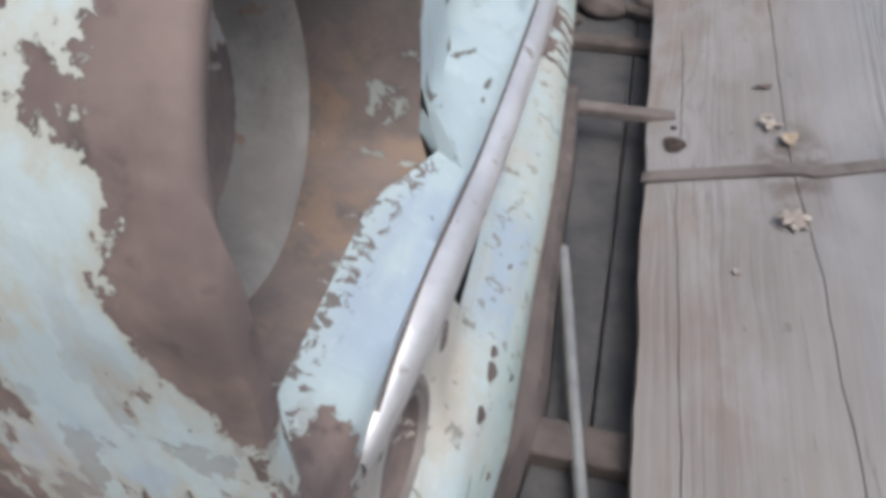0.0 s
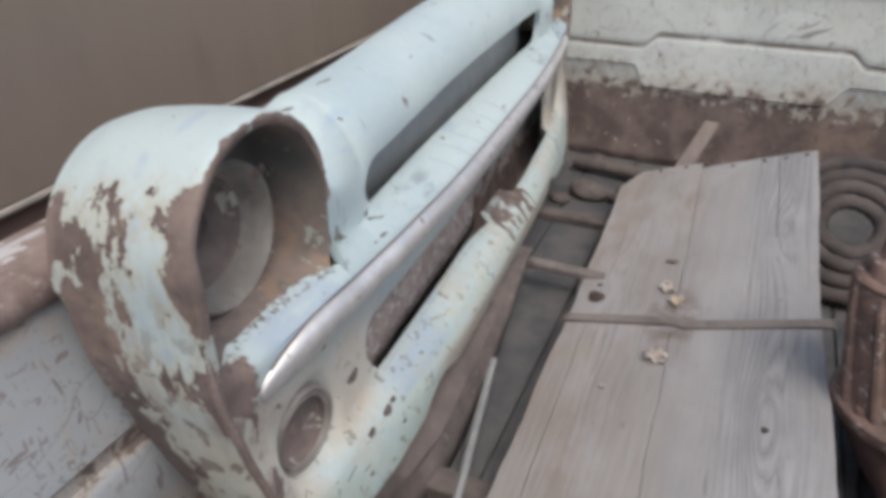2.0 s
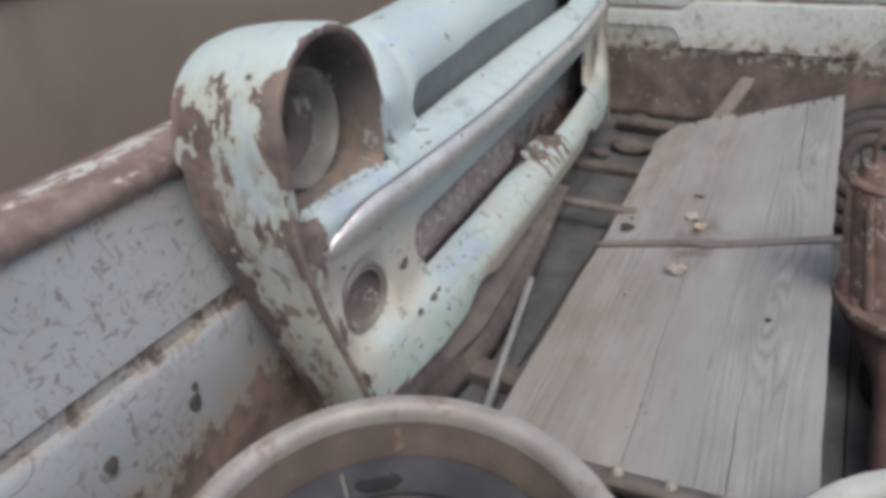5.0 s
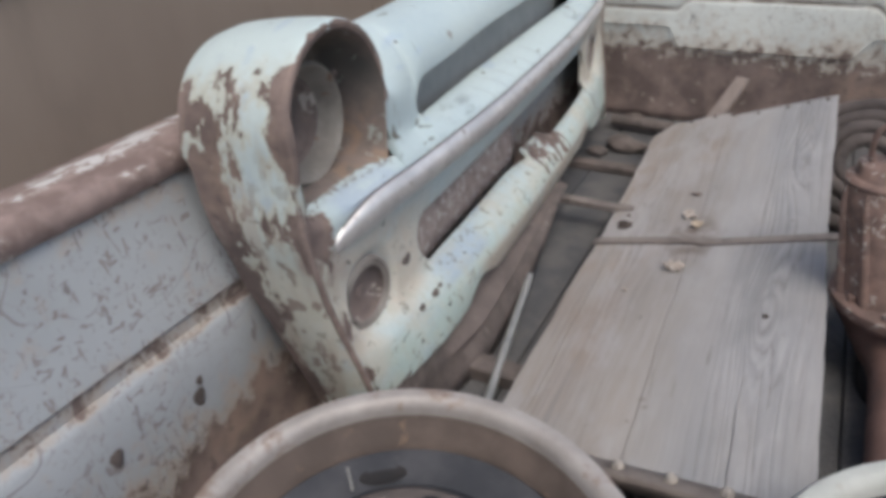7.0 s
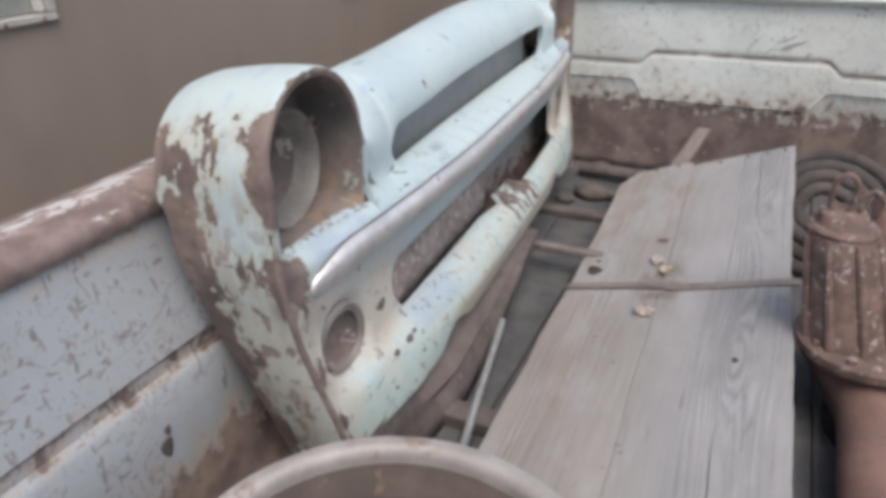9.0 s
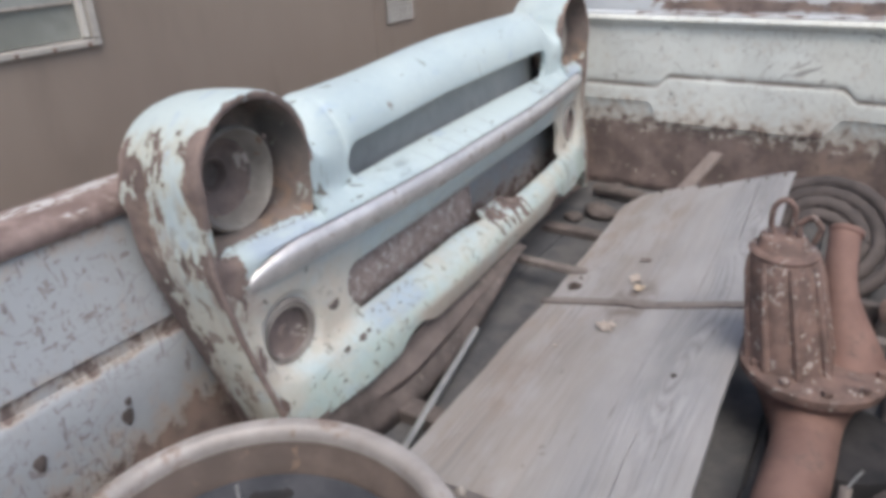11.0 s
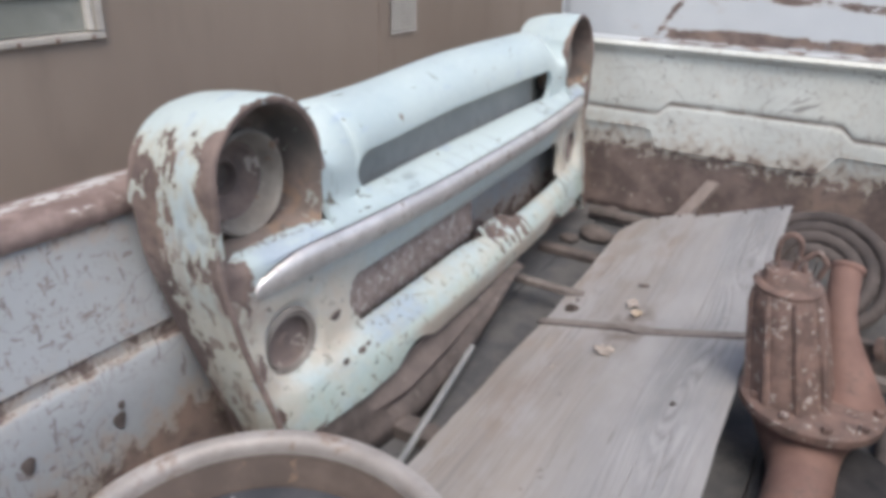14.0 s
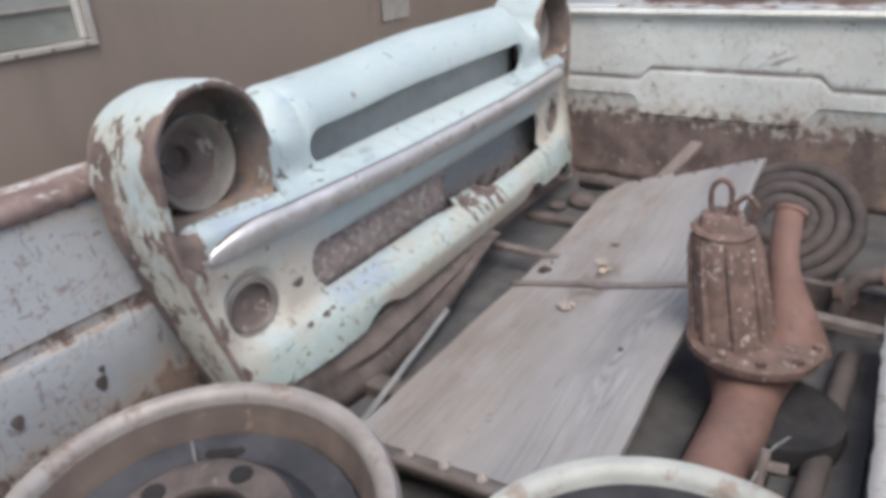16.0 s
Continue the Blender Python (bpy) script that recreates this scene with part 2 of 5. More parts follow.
def bed_paint(name, white, foot, groovy=0.0, ragged=0.075, ticks=0.6, pressed=False, grain=16.0):
    n = Nodes(name)
    base = n.mix(n.step(n.noise(4.0, 4), 0.35, 0.7), white, tuple(c * 0.84 for c in white))
    base = n.mix(n.step(n.noise(1.6, 5, 0.6), 0.45, 0.75, 0.0, 0.5), base, tuple(c * f for c, f in zip(white, (0.86, 0.80, 0.72))))
    swarm = n.step(n.noise(3.4, 3, 0.6, vec=n.stretch((1, 1, 1), (0, 0, 0), (7, 3, 1))), 0.40, 0.62, 0.12, 1.0)
    marks = n.step(n.noise(50.0, 4, 0.6, vec=n.stretch((1, 0.55, 1.0), (35, 20, 10)), warp=1.4), ticks, ticks + 0.025)
    fine = n.step(n.noise(38.0, 3, 0.5, vec=n.stretch((2.5, 2.0, 0.5), (15, 0, 25)), warp=2.0), ticks + 0.02, ticks + 0.04)
    dots = n.step(n.noise(90.0, 2, 0.5), 0.67, 0.70, 0.0, 0.35)
    hair = n.step(n.math("ABSOLUTE", n.math("SUBTRACT", n.noise(2.6, 2, 0.45, vec=n.stretch((1, 1.0, 1.6), (20, 0, 0)), warp=0.8), 0.5)), 0.0022, 0.0008)
    hair = n.math("MULTIPLY", hair, n.step(n.noise(6.0, 2, vec=n.stretch((1, 1, 1), (0, 0, 0), (3, 1, 2))), 0.44, 0.54, 0.0, 0.75))
    nick = n.step(n.noise(17.0, 3, 0.5, vec=n.stretch((1, 2.6, 0.7), (-40, 0, 0)), warp=1.2), 0.685, 0.70, 0.0, 0.8)
    lift = n.step(n.axis("Z"), foot + 0.16, foot - 0.10, -0.06, 0.36)
    if groovy:
        lift = n.math("ADD", lift, n.step(n.axis("Z"), 0.505, 0.555, 0.0, 0.17))
        # more rust low beside the grille, also painting the shade its end casts
        lift = n.math("ADD", lift, n.math("MULTIPLY", n.step(n.axis("Y"), 0.0, 0.40, 0.0, 0.07), n.step(n.axis("Z"), 0.31, 0.12)))
    wear = n.math("ADD", n.noise(grain, 9, 0.70, warp=0.3), lift)
    groove = n.step(n.math("ABSOLUTE", n.math("SUBTRACT", n.axis("Z"), 0.326)), 0.026, 0.012, 0.0, groovy)
    wear = n.math("ADD", wear, groove)
    rust = n.step(wear, 0.64, 0.64 + ragged)
    blush = n.step(wear, 0.47, 0.70, 0.0, 0.6)
    colour = n.mix(blush, base, (0.41, 0.32, 0.24))
    colour = n.mix(n.math("MULTIPLY", marks, n.math("MULTIPLY", swarm, 0.8)), colour, (0.19, 0.16, 0.145))
    colour = n.mix(n.math("MULTIPLY", fine, n.math("MULTIPLY", swarm, 0.75)), colour, (0.22, 0.19, 0.17))
    colour = n.mix(dots, colour, (0.24, 0.20, 0.18))
    colour = n.mix(hair, colour, (0.20, 0.185, 0.18))
    colour = n.mix(nick, colour, (0.17, 0.155, 0.15))
    if pressed:  # a darker brown line along the groove of the pressing
        x = n.axis("X")
        line = n.math("ADD", n.step(x, 0.295, 0.355, 0.385, 0.427), n.step(x, 0.925, 0.985, 0.0, -0.042))
        near = n.step(n.math("ABSOLUTE", n.math("SUBTRACT", n.math("SUBTRACT", n.axis("Z"), line), 0.001)), 0.012, 0.004)
        colour = n.mix(n.math("MULTIPLY", near, n.step(n.noise(14, 4), 0.3, 0.55, 0.35, 0.9)), colour, (0.20, 0.165, 0.14))
    colour = n.mix(rust, colour, rust_colour(n, 12))
    return n.done(colour, n.step(rust, 0, 1, 0.55, 0.88), 0.0, n.math("SUBTRACT", n.noise(45, 3), rust), 0.0015)


def rail_paint():
    n = Nodes("rail_rust")
    across = n.math("ABSOLUTE", n.math("SUBTRACT", n.math("ABSOLUTE", n.math("SUBTRACT", n.axis("X"), 0.81)), 0.915))
    brown = n.mix(n.step(n.noise(16.0, 6, 0.6), 0.36, 0.66), (0.165, 0.12, 0.108), (0.27, 0.205, 0.187))
    wear = n.math("ADD", n.noise(13.0, 8, 0.68, vec=n.stretch((1, 0.45, 1)), warp=0.6), n.step(across, 0.055, 0.010, -0.06, 0.10))
    wear = n.math("ADD", wear, n.math("MULTIPLY", n.math("SUBTRACT", n.noise(46.0, 6, 0.7, vec=n.stretch((1, 0.5, 1)), warp=0.4), 0.5), 0.55))
    colour = n.mix(n.step(wear, 0.45, 0.58, 0.0, 0.5), brown, (0.36, 0.30, 0.27))
    colour = n.mix(n.step(wear, 0.525, 0.60, 0.0, 0.88), colour, (0.53, 0.525, 0.52))
    return n.done(colour, 0.75, 0.0, n.noise(40, 5), 0.002)


def rusty_iron(name, dark=RUST_DARK, mid=RUST_MID, flake=(0.36, 0.31, 0.27), flakes=0.66, rough=0.8, metal=0.0, scale=22.0, shine=0.4, stain=None):
    n = Nodes(name)
    colour = n.mix(n.step(n.noise(scale, 6, 0.6), 0.36, 0.66), dark, mid)
    colour = n.mix(n.step(n.noise(scale * 0.3, 3), 0.45, 0.75, 0.0, 0.6), colour, tuple(min(1, c * 1.35) for c in mid))
    spot = n.step(n.noise(scale * 1.7, 5, 0.65, warp=0.5), flakes, flakes + 0.05)
    colour = n.mix(spot, colour, flake)
    if stain:  # blooms of another tone, worn through in ragged patches: colour, how much is covered, size
        bloom = n.math("ADD", n.noise(stain[2], 4, 0.6, warp=0.5), n.math("MULTIPLY", n.math("SUBTRACT", n.noise(stain[2] * 5, 5, 0.68), 0.5), 0.5))
        colour = n.mix(n.step(bloom, 0.72 - stain[1] * 0.4, 0.84 - stain[1] * 0.4, 0.0, 0.85), colour, stain[0])
    return n.done(colour, rough, metal, n.noise(scale * 2.2, 6, 0.65), 0.003, shine)


def wood_grey():
    n = Nodes("weathered_wood")
    x, y = n.axis("X"), n.axis("Y")
    times = lambda *f: functools.reduce(lambda a, b: n.math("MULTIPLY", a, b), f)

    def swirl(cx, cy, wide, long, pull):
        """How far the grain is pushed aside round a knot."""
        dx = n.math("SUBTRACT", x, cx)
        far = n.math("ADD", n.math("POWER", n.math("ABSOLUTE", times(dx, wide)), 2.0), n.math("POWER", n.math("ABSOLUTE", times(n.math("SUBTRACT", y, cy), long)), 2.0))
        return times(n.math("DIVIDE", dx, n.math("ADD", far, 0.30)), pull)

    bent = n.t.nodes.new("ShaderNodeCombineXYZ")
    def bump_at(cx, cy, wide, long, high):
        far = n.math("ADD", n.math("POWER", n.math("ABSOLUTE", times(n.math("SUBTRACT", x, cx), wide)), 2.0), n.math("POWER", n.math("ABSOLUTE", times(n.math("SUBTRACT", y, cy), long)), 2.0))
        return n.math("DIVIDE", high, n.math("ADD", far, 1.0))

    push = n.math("ADD", n.math("ADD", swirl(0.787, 0.856, 16.0, 5.0, -0.22), swirl(0.800, 1.52, 20.0, 4.5, -0.20)), swirl(0.425, 1.26, 22.0, 5.0, -0.20))
    sway = times(n.math("SUBTRACT", n.noise(1.3, 2), 0.5), 0.05)
    n.put(bent.inputs[0], times(n.math("ADD", n.math("ADD", x, push), sway), 3.2))
    n.put(bent.inputs[1], times(y, 0.07))
    vec = bent.outputs[0]
    grain = n.noise(24.0, 8, 0.68, vec=vec, warp=0.35)
    eyes = n.math("ADD", n.math("ADD", bump_at(0.787, 0.856, 30.0, 6.5, 17.0), bump_at(0.800, 1.52, 34.0, 8.0, 13.0)), bump_at(0.425, 1.26, 34.0, 7.0, 12.0))
    rings = n.math("ABSOLUTE", n.math("SINE", n.math("ADD", n.math("ADD", times(n.math("ADD", x, sway), 190.0), eyes), times(n.noise(9.0, 4, 0.6, vec=vec), 13.0))))
    heart = n.step(n.math("ABSOLUTE", n.math("SUBTRACT", x, 0.80)), 0.115, 0.045)
    left = n.step(n.math("ABSOLUTE", n.math("SUBTRACT", x, 0.45)), 0.075, 0.03)
    show = n.math("MAXIMUM", heart, times(left, 0.7))
    broad = n.noise(5.0, 4, vec=n.stretch((2.6, 0.45, 1)), warp=0.6)
    colour = n.mix(n.step(grain, 0.30, 0.70), (0.245, 0.227, 0.213), (0.305, 0.287, 0.274))
    colour = n.mix(n.step(broad, 0.42, 0.68, 0.0, 0.7), colour, (0.285, 0.280, 0.282))
    # warm brown stain on the first plank, most of all below the strap
    stain = n.math("MULTIPLY", n.step(x, 0.66, 0.56), n.step(n.noise(3.2, 4, 0.6, vec=n.stretch((1.5, 0.6, 1))), 0.38, 0.64, 0.15, 0.75))
    colour = n.mix(stain, colour, (0.262, 0.212, 0.178))
    rusty = times(n.step(n.math("ABSOLUTE", n.math("SUBTRACT", y, 1.07)), 0.13, 0.03), n.step(x, 0.60, 0.42), n.step(n.noise(9.0, 5, 0.6, vec=n.stretch((2.0, 0.5, 1))), 0.36, 0.62, 0.0, 0.7))
    colour = n.mix(rusty, colour, (0.29, 0.205, 0.145))
    # bleached blue-grey second plank
    colour = n.mix(n.step(x, 0.60, 0.72, 0.0, 0.55), colour, (0.318, 0.318, 0.326))
    pale = n.step(n.noise(2.4, 5, 0.6, vec=n.stretch((2.2, 0.6, 1))), 0.44, 0.64, 0.0, 0.55)
    colour = n.mix(pale, colour, (0.345, 0.325, 0.308))
    colour = n.mix(times(heart, n.step(n.noise(3.2, 4, vec=n.stretch((2.4, 0.7, 1))), 0.36, 0.62, 0.1, 0.65)), colour, (0.232, 0.238, 0.252))
    bloom = n.step(n.noise(4.2, 6, 0.62, vec=n.stretch((1.7, 0.75, 1), (0, 0, 8), (5, 2, 0))), 0.47, 0.64, 0.0, 0.5)
    colour = n.mix(bloom, colour, (0.375, 0.368, 0.372))
    # open year rings
    colour = n.mix(times(show, n.step(rings, 0.42, 0.08, 0.0, 0.62), n.step(n.noise(6.0, 3, vec=n.stretch((3, 0.5, 1))), 0.40, 0.60, 0.1, 1.0)), colour, (0.185, 0.176, 0.174))
    colour = n.mix(times(show, n.step(rings, 0.74, 0.99, 0.0, 0.40), n.step(n.noise(8.0, 3, vec=n.stretch((3, 0.6, 1))), 0.42, 0.60)), colour, (0.415, 0.412, 0.412))
    fibre = n.step(n.noise(70.0, 5, 0.6, vec=vec, warp=0.3), 0.50, 0.64)
    colour = n.mix(times(fibre, 0.20), colour, (0.42, 0.41, 0.40))
    # damp dirt where the leaves lie
    off = n.math("ADD", n.math("POWER", n.math("ABSOLUTE", times(n.math("SUBTRACT", x, 0.600), 16.0)), 2.0), n.math("POWER", n.math("ABSOLUTE", times(n.math("SUBTRACT", y, 1.17), 7.0)), 2.0))
    colour = n.mix(times(n.step(off, 1.1, 0.2, 0.0, 0.85), n.step(n.noise(22, 4), 0.35, 0.6)), colour, (0.165, 0.135, 0.118))
    dark = n.step(n.noise(40.0, 4, 0.55, vec=n.stretch((2.5, 0.05, 2.5))), 0.65, 0.71, 0.0, 0.40)
    colour = n.mix(dark, colour, (0.15, 0.137, 0.128))
    spots = n.step(n.noise(34.0, 3, 0.5), 0.70, 0.73, 0.0, 0.5)
    colour = n.mix(spots, colour, (0.17, 0.15, 0.14))
    tone = n.step(n.noise(1.7, 4, 0.6, vec=n.stretch((1.6, 0.8, 1), (0, 0, 5), (2, 6, 0))), 0.36, 0.66, 0.80, 0.97)
    colour = n.mix(tone, (0.14, 0.125, 0.12), colour)
    relief = n.math("SUBTRACT", n.math("ADD", times(grain, 0.6), times(show, rings, 0.5)), times(dark, 0.7))
    return n.done(colour, 0.95, 0.0, relief, 0.003, 0.12)


def plain(name, a, b, scale=6.0, rough=0.7, metal=0.0, fine=40.0, depth=0.001, stretch=(1, 1, 1), shine=0.4):
    n = Nodes(name)
    vec = n.stretch(stretch)
    colour = n.mix(n.step(n.noise(scale, 5, vec=vec), 0.32, 0.68), a, b)
    colour = n.mix(n.step(n.noise(fine, 4, vec=vec), 0.5, 0.8, 0.0, 0.35), colour, tuple(c * 0.6 for c in a))
    return n.done(colour, rough, metal, n.noise(fine * 1.5, 4), depth, shine)


def cab_paint():
    n = Nodes("cab_paint")
    base = n.mix(n.step(n.noise(3.0, 4), 0.35, 0.7), (0.52, 0.555, 0.58), (0.46, 0.495, 0.525))
    x, z = n.axis("X"), n.axis("Z")
    rag = n.math("ADD", n.math("MULTIPLY", n.noise(14.0, 7, 0.68, vec=n.stretch((0.55, 1, 1.3))), 1.2), -0.1)
    band = n.math("MULTIPLY", n.step(n.math("ABSOLUTE", n.math("SUBTRACT", z, 0.675)), 0.035, 0.008), n.step(x, 0.20, 0.27, 0.0, 0.33))
    upper = n.math("MULTIPLY", n.step(n.math("ABSOLUTE", n.math("SUBTRACT", z, n.math("ADD", 0.845, n.math("MULTIPLY", x, -0.045)))), 0.026, 0.006), n.math("MULTIPLY", n.step(x, 0.30, 0.36), n.step(x, 1.06, 0.95, 0.0, 0.27)))
    slant = n.math("SUBTRACT", x, n.math("ADD", 0.225, n.math("MULTIPLY", n.math("SUBTRACT", z, 0.665), 0.62)))
    crack = n.math("MULTIPLY", n.step(n.math("ABSOLUTE", slant), 0.026, 0.004), n.step(n.math("ABSOLUTE", n.math("SUBTRACT", z, 0.75)), 0.11, 0.085, 0.0, 0.25))
    wear = n.math("ADD", rag, n.math("ADD", band, n.math("ADD", upper, crack)))
    rust = n.step(wear, 0.70, 0.78)
    colour = n.mix(n.step(wear, 0.58, 0.74, 0.0, 0.4), base, (0.42, 0.37, 0.34))
    colour = n.mix(rust, colour, rust_colour(n, 16))
    return n.done(colour, n.step(rust, 0, 1, 0.4, 0.85), 0.0, n.math("SUBTRACT", n.noise(45, 3), rust), 0.001)


M_GRILLE = grille_paint()
M_BED = bed_paint("bed_paint", (0.365, 0.388, 0.408), 0.10, 0.22, 0.10, 0.595)
M_BULK = bed_paint("front_panel_paint", (0.665, 0.695, 0.665), 0.235, 0.0, 0.13, 0.62, True, 26.0)
M_SHEET = bed_paint("sheet_paint", (0.50, 0.50, 0.49), -0.02, 0.0, 0.06, 0.57)
M_RAIL = rail_paint()
M_CAB = cab_paint()
M_RUST = rusty_iron("rust")
M_BAY = bay_paint()
M_EDGE = rusty_iron("edge_rust", (0.165, 0.125, 0.11), (0.25, 0.195, 0.172), (0.34, 0.29, 0.25), 0.66, 0.75, scale=26.0)
M_INNER = plain("inner_sheet", (0.36, 0.375, 0.36), (0.45, 0.465, 0.44), 5, 0.7, fine=24)
M_BUCKET = rusty_iron("bucket_rust", (0.115, 0.095, 0.09), (0.20, 0.158, 0.142), (0.36, 0.33, 0.30), 0.61, scale=14.0)
M_RING = rusty_iron("ring_steel", (0.195, 0.178, 0.162), (0.275, 0.258, 0.236), (0.21, 0.145, 0.11), 0.60, 0.6, 0.15)
M_CHROME = rusty_iron("worn_chrome", (0.58, 0.565, 0.555), (0.70, 0.68, 0.665), (0.40, 0.35, 0.31), 0.60, 0.42, 0.6, 18.0)
M_APRON = rusty_iron("apron_rust", (0.080, 0.068, 0.063), (0.128, 0.105, 0.096), (0.18, 0.152, 0.138), 0.62)
M_WOOD = wood_grey()
M_STAKE = plain("brown_wood", (0.165, 0.135, 0.12), (0.225, 0.188, 0.17), 6, 0.85, stretch=(4, 1, 1))
M_STRAP = rusty_iron("strap_steel", (0.13, 0.11, 0.10), (0.19, 0.165, 0.15), (0.26, 0.22, 0.19), 0.66)
M_RIM = rusty_iron("rim_primer", (0.245, 0.222, 0.208), (0.345, 0.322, 0.306), (0.20, 0.14, 0.105), 0.63, 0.5, 0.12, 9.0, stain=((0.20, 0.142, 0.112), 0.50, 4.5))
M_RIM_IN = rusty_iron("rim_rust", (0.098, 0.078, 0.068), (0.155, 0.12, 0.102), (0.21, 0.145, 0.105), 0.62, 0.75, scale=9.0)
M_DISC = rusty_iron("disc_paint", (0.042, 0.045, 0.052), (0.072, 0.073, 0.080), (0.12, 0.105, 0.10), 0.69, 0.9, scale=9.0, shine=0.15)
M_DRUM = rusty_iron("drum_iron", (0.024, 0.024, 0.026), (0.042, 0.040, 0.041), (0.075, 0.066, 0.062), 0.66, 0.9, scale=14.0, shine=0.15)
M_RIM_PALE = rusty_iron("rim_pale", (0.35, 0.36, 0.335), (0.44, 0.455, 0.425), (0.25, 0.18, 0.13), 0.63, 0.5, scale=9.0, stain=((0.26, 0.205, 0.16), 0.55, 6.0))
M_GREASE = rusty_iron("greasy_iron", (0.108, 0.074, 0.063), (0.19, 0.124, 0.103), (0.35, 0.31, 0.285), 0.585, 0.75, scale=30.0)
M_PRIMER = rusty_iron("red_oxide", (0.155, 0.092, 0.076), (0.21, 0.128, 0.106), (0.12, 0.085, 0.075), 0.62, 0.8, scale=11.0, stain=((0.125, 0.088, 0.074), 0.42, 9.0))
M_SCALE = rusty_iron("scaly_rust", (0.23, 0.185, 0.17), (0.33, 0.27, 0.245), (0.47, 0.43, 0.405), 0.545, 0.85, scale=36.0)
M_RUBBER = plain("old_rubber", (0.055, 0.047, 0.045), (0.10, 0.084, 0.078), 12, 0.9)
# near-black tone for shade painted inside holes and behind the vent
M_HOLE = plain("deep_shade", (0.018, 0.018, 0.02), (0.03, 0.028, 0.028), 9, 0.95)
M_LAMP = rusty_iron("lamp_rim", (0.18, 0.16, 0.145), (0.27, 0.245, 0.225), (0.36, 0.34, 0.31), 0.64, 0.6, scale=20.0)
M_KNOT = rusty_iron("knot_wood", (0.040, 0.032, 0.028), (0.085, 0.066, 0.056), (0.13, 0.10, 0.085), 0.60, 0.95, scale=70.0, shine=0.15)
M_DARK = plain("dark_soil", (0.070, 0.071, 0.076), (0.112, 0.108, 0.107), 9, 0.95, fine=70, depth=0.006)
M_WALL = plain("brown_siding", (0.230, 0.185, 0.153), (0.268, 0.218, 0.181), 1.6, 0.6, fine=5, stretch=(1, 1, 0.35))
M_SKIRT = plain("dark_siding", (0.17, 0.115, 0.095), (0.22, 0.15, 0.125), 3, 0.7)
M_TRIM = plain("trim_metal", (0.36, 0.335, 0.30), (0.46, 0.435, 0.40), 8, 0.5)
M_SILL = plain("trim_paint", (0.26, 0.235, 0.21), (0.36, 0.33, 0.30), 9, 0.6)
M_GROUND = plain("dirt", (0.22, 0.175, 0.13), (0.30, 0.245, 0.19), 3, 0.95, fine=25, depth=0.01)
M_LEAF = plain("dry_leaf", (0.30, 0.255, 0.22), (0.44, 0.39, 0.345), 40, 0.8)
M_LEAF_TAN = plain("tan_leaf", (0.36, 0.285, 0.21), (0.45, 0.37, 0.285), 40, 0.8)
M_LEAF_DARK = plain("dark_leaf", (0.14, 0.11, 0.095), (0.20, 0.16, 0.14), 40, 0.85)
M_ROD = plain("grey_rod", (0.25, 0.255, 0.255), (0.35, 0.35, 0.34), 20, 0.45, 0.3)
M_GLASS = plain("dusty_glass", (0.20, 0.21, 0.19), (0.27, 0.28, 0.26), 4, 0.18, fine=12)
M_VENT = plain("vent_paint", (0.52, 0.50, 0.46), (0.62, 0.60, 0.56), 8, 0.5)
M_SHADE = plain("grey_curtain", (0.25, 0.26, 0.245), (0.31, 0.32, 0.30), 5, 0.8)


# ---- building helpers ----
def part(name, bm, material, parent=None, label="", smooth=40, bevel=0.0, thick=0.0, kind="", turn_out=True):
    """Links a bmesh as one mesh object under a thing or a part."""
    if turn_out:
        bmesh.ops.recalc_face_normals(bm, faces=bm.faces)
    me = bpy.data.meshes.new(name)
    bm.to_mesh(me)
    bm.free()
    me.materials.append(material)
    if smooth:
        me.polygons.foreach_set("use_smooth", [True] * len(me.polygons))
        me.set_sharp_from_angle(angle=radians(smooth))
    ob = new(name, me)
    if parent is not None:
        ob.parent = parent
    if thick:
        mod = ob.modifiers.new("solidify", "SOLIDIFY")
        mod.thickness, mod.offset = thick, 0.0
    if bevel:
        mod = ob.modifiers.new("bevel", "BEVEL")
        mod.width, mod.segments, mod.limit_method, mod.angle_limit = bevel, 2, "ANGLE", radians(35)
    if label or kind:
        tagged(ob, label, kind=kind)
    return ob


def thing(name, label, category, at=None, group="", kind=""):
    """The Empty of one thing, at the pose given."""
    ob = new(name)
    ob.empty_display_size = 0.1
    if at is not None:
        ob.matrix_world = at
    return tagged(ob, label, category, group, kind)


def lay(bm, rows, close_u=False, close_v=False, flip=False):
    """A sheet of quads over rows of points."""
    grid = [[bm.verts.new(p) for p in row] for row in rows]
    n, k = len(grid), len(grid[0])
    for i in range(n if close_v else n - 1):
        for j in range(k if close_u else k - 1):
            q = [grid[i][j], grid[i][(j + 1) % k], grid[(i + 1) % n][(j + 1) % k], grid[(i + 1) % n][j]]
            try:
                bm.faces.new(q[::-1] if flip else q)
            except ValueError:
                pass
    return grid


def box(bm, lo, hi, turn=None):
    made = bmesh.ops.create_cube(bm, size=1.0)["verts"]
    size, mid = [b - a for a, b in zip(lo, hi)], [(a + b) / 2 for a, b in zip(lo, hi)]
    for v in made:
        v.co = Vector([c * s + m for c, s, m in zip(v.co, size, mid)])
        if turn is not None:
            v.co = turn @ v.co
    return made


def spin(bm, profile, segments=48, at=None, wobble=0.0):
    """A turned body: profile of (radius, height) about z."""
    rows = []
    for i in range(segments):
        a = 2 * math.pi * i / segments
        k = 1 + wobble * math.sin(3 * a + 1.0)
        rows.append([Vector((r * k * math.cos(a), r * k * math.sin(a), h)) for r, h in profile])
    if at is not None:
        rows = [[at @ p for p in row] for row in rows]
    lay(bm, rows, close_v=True)


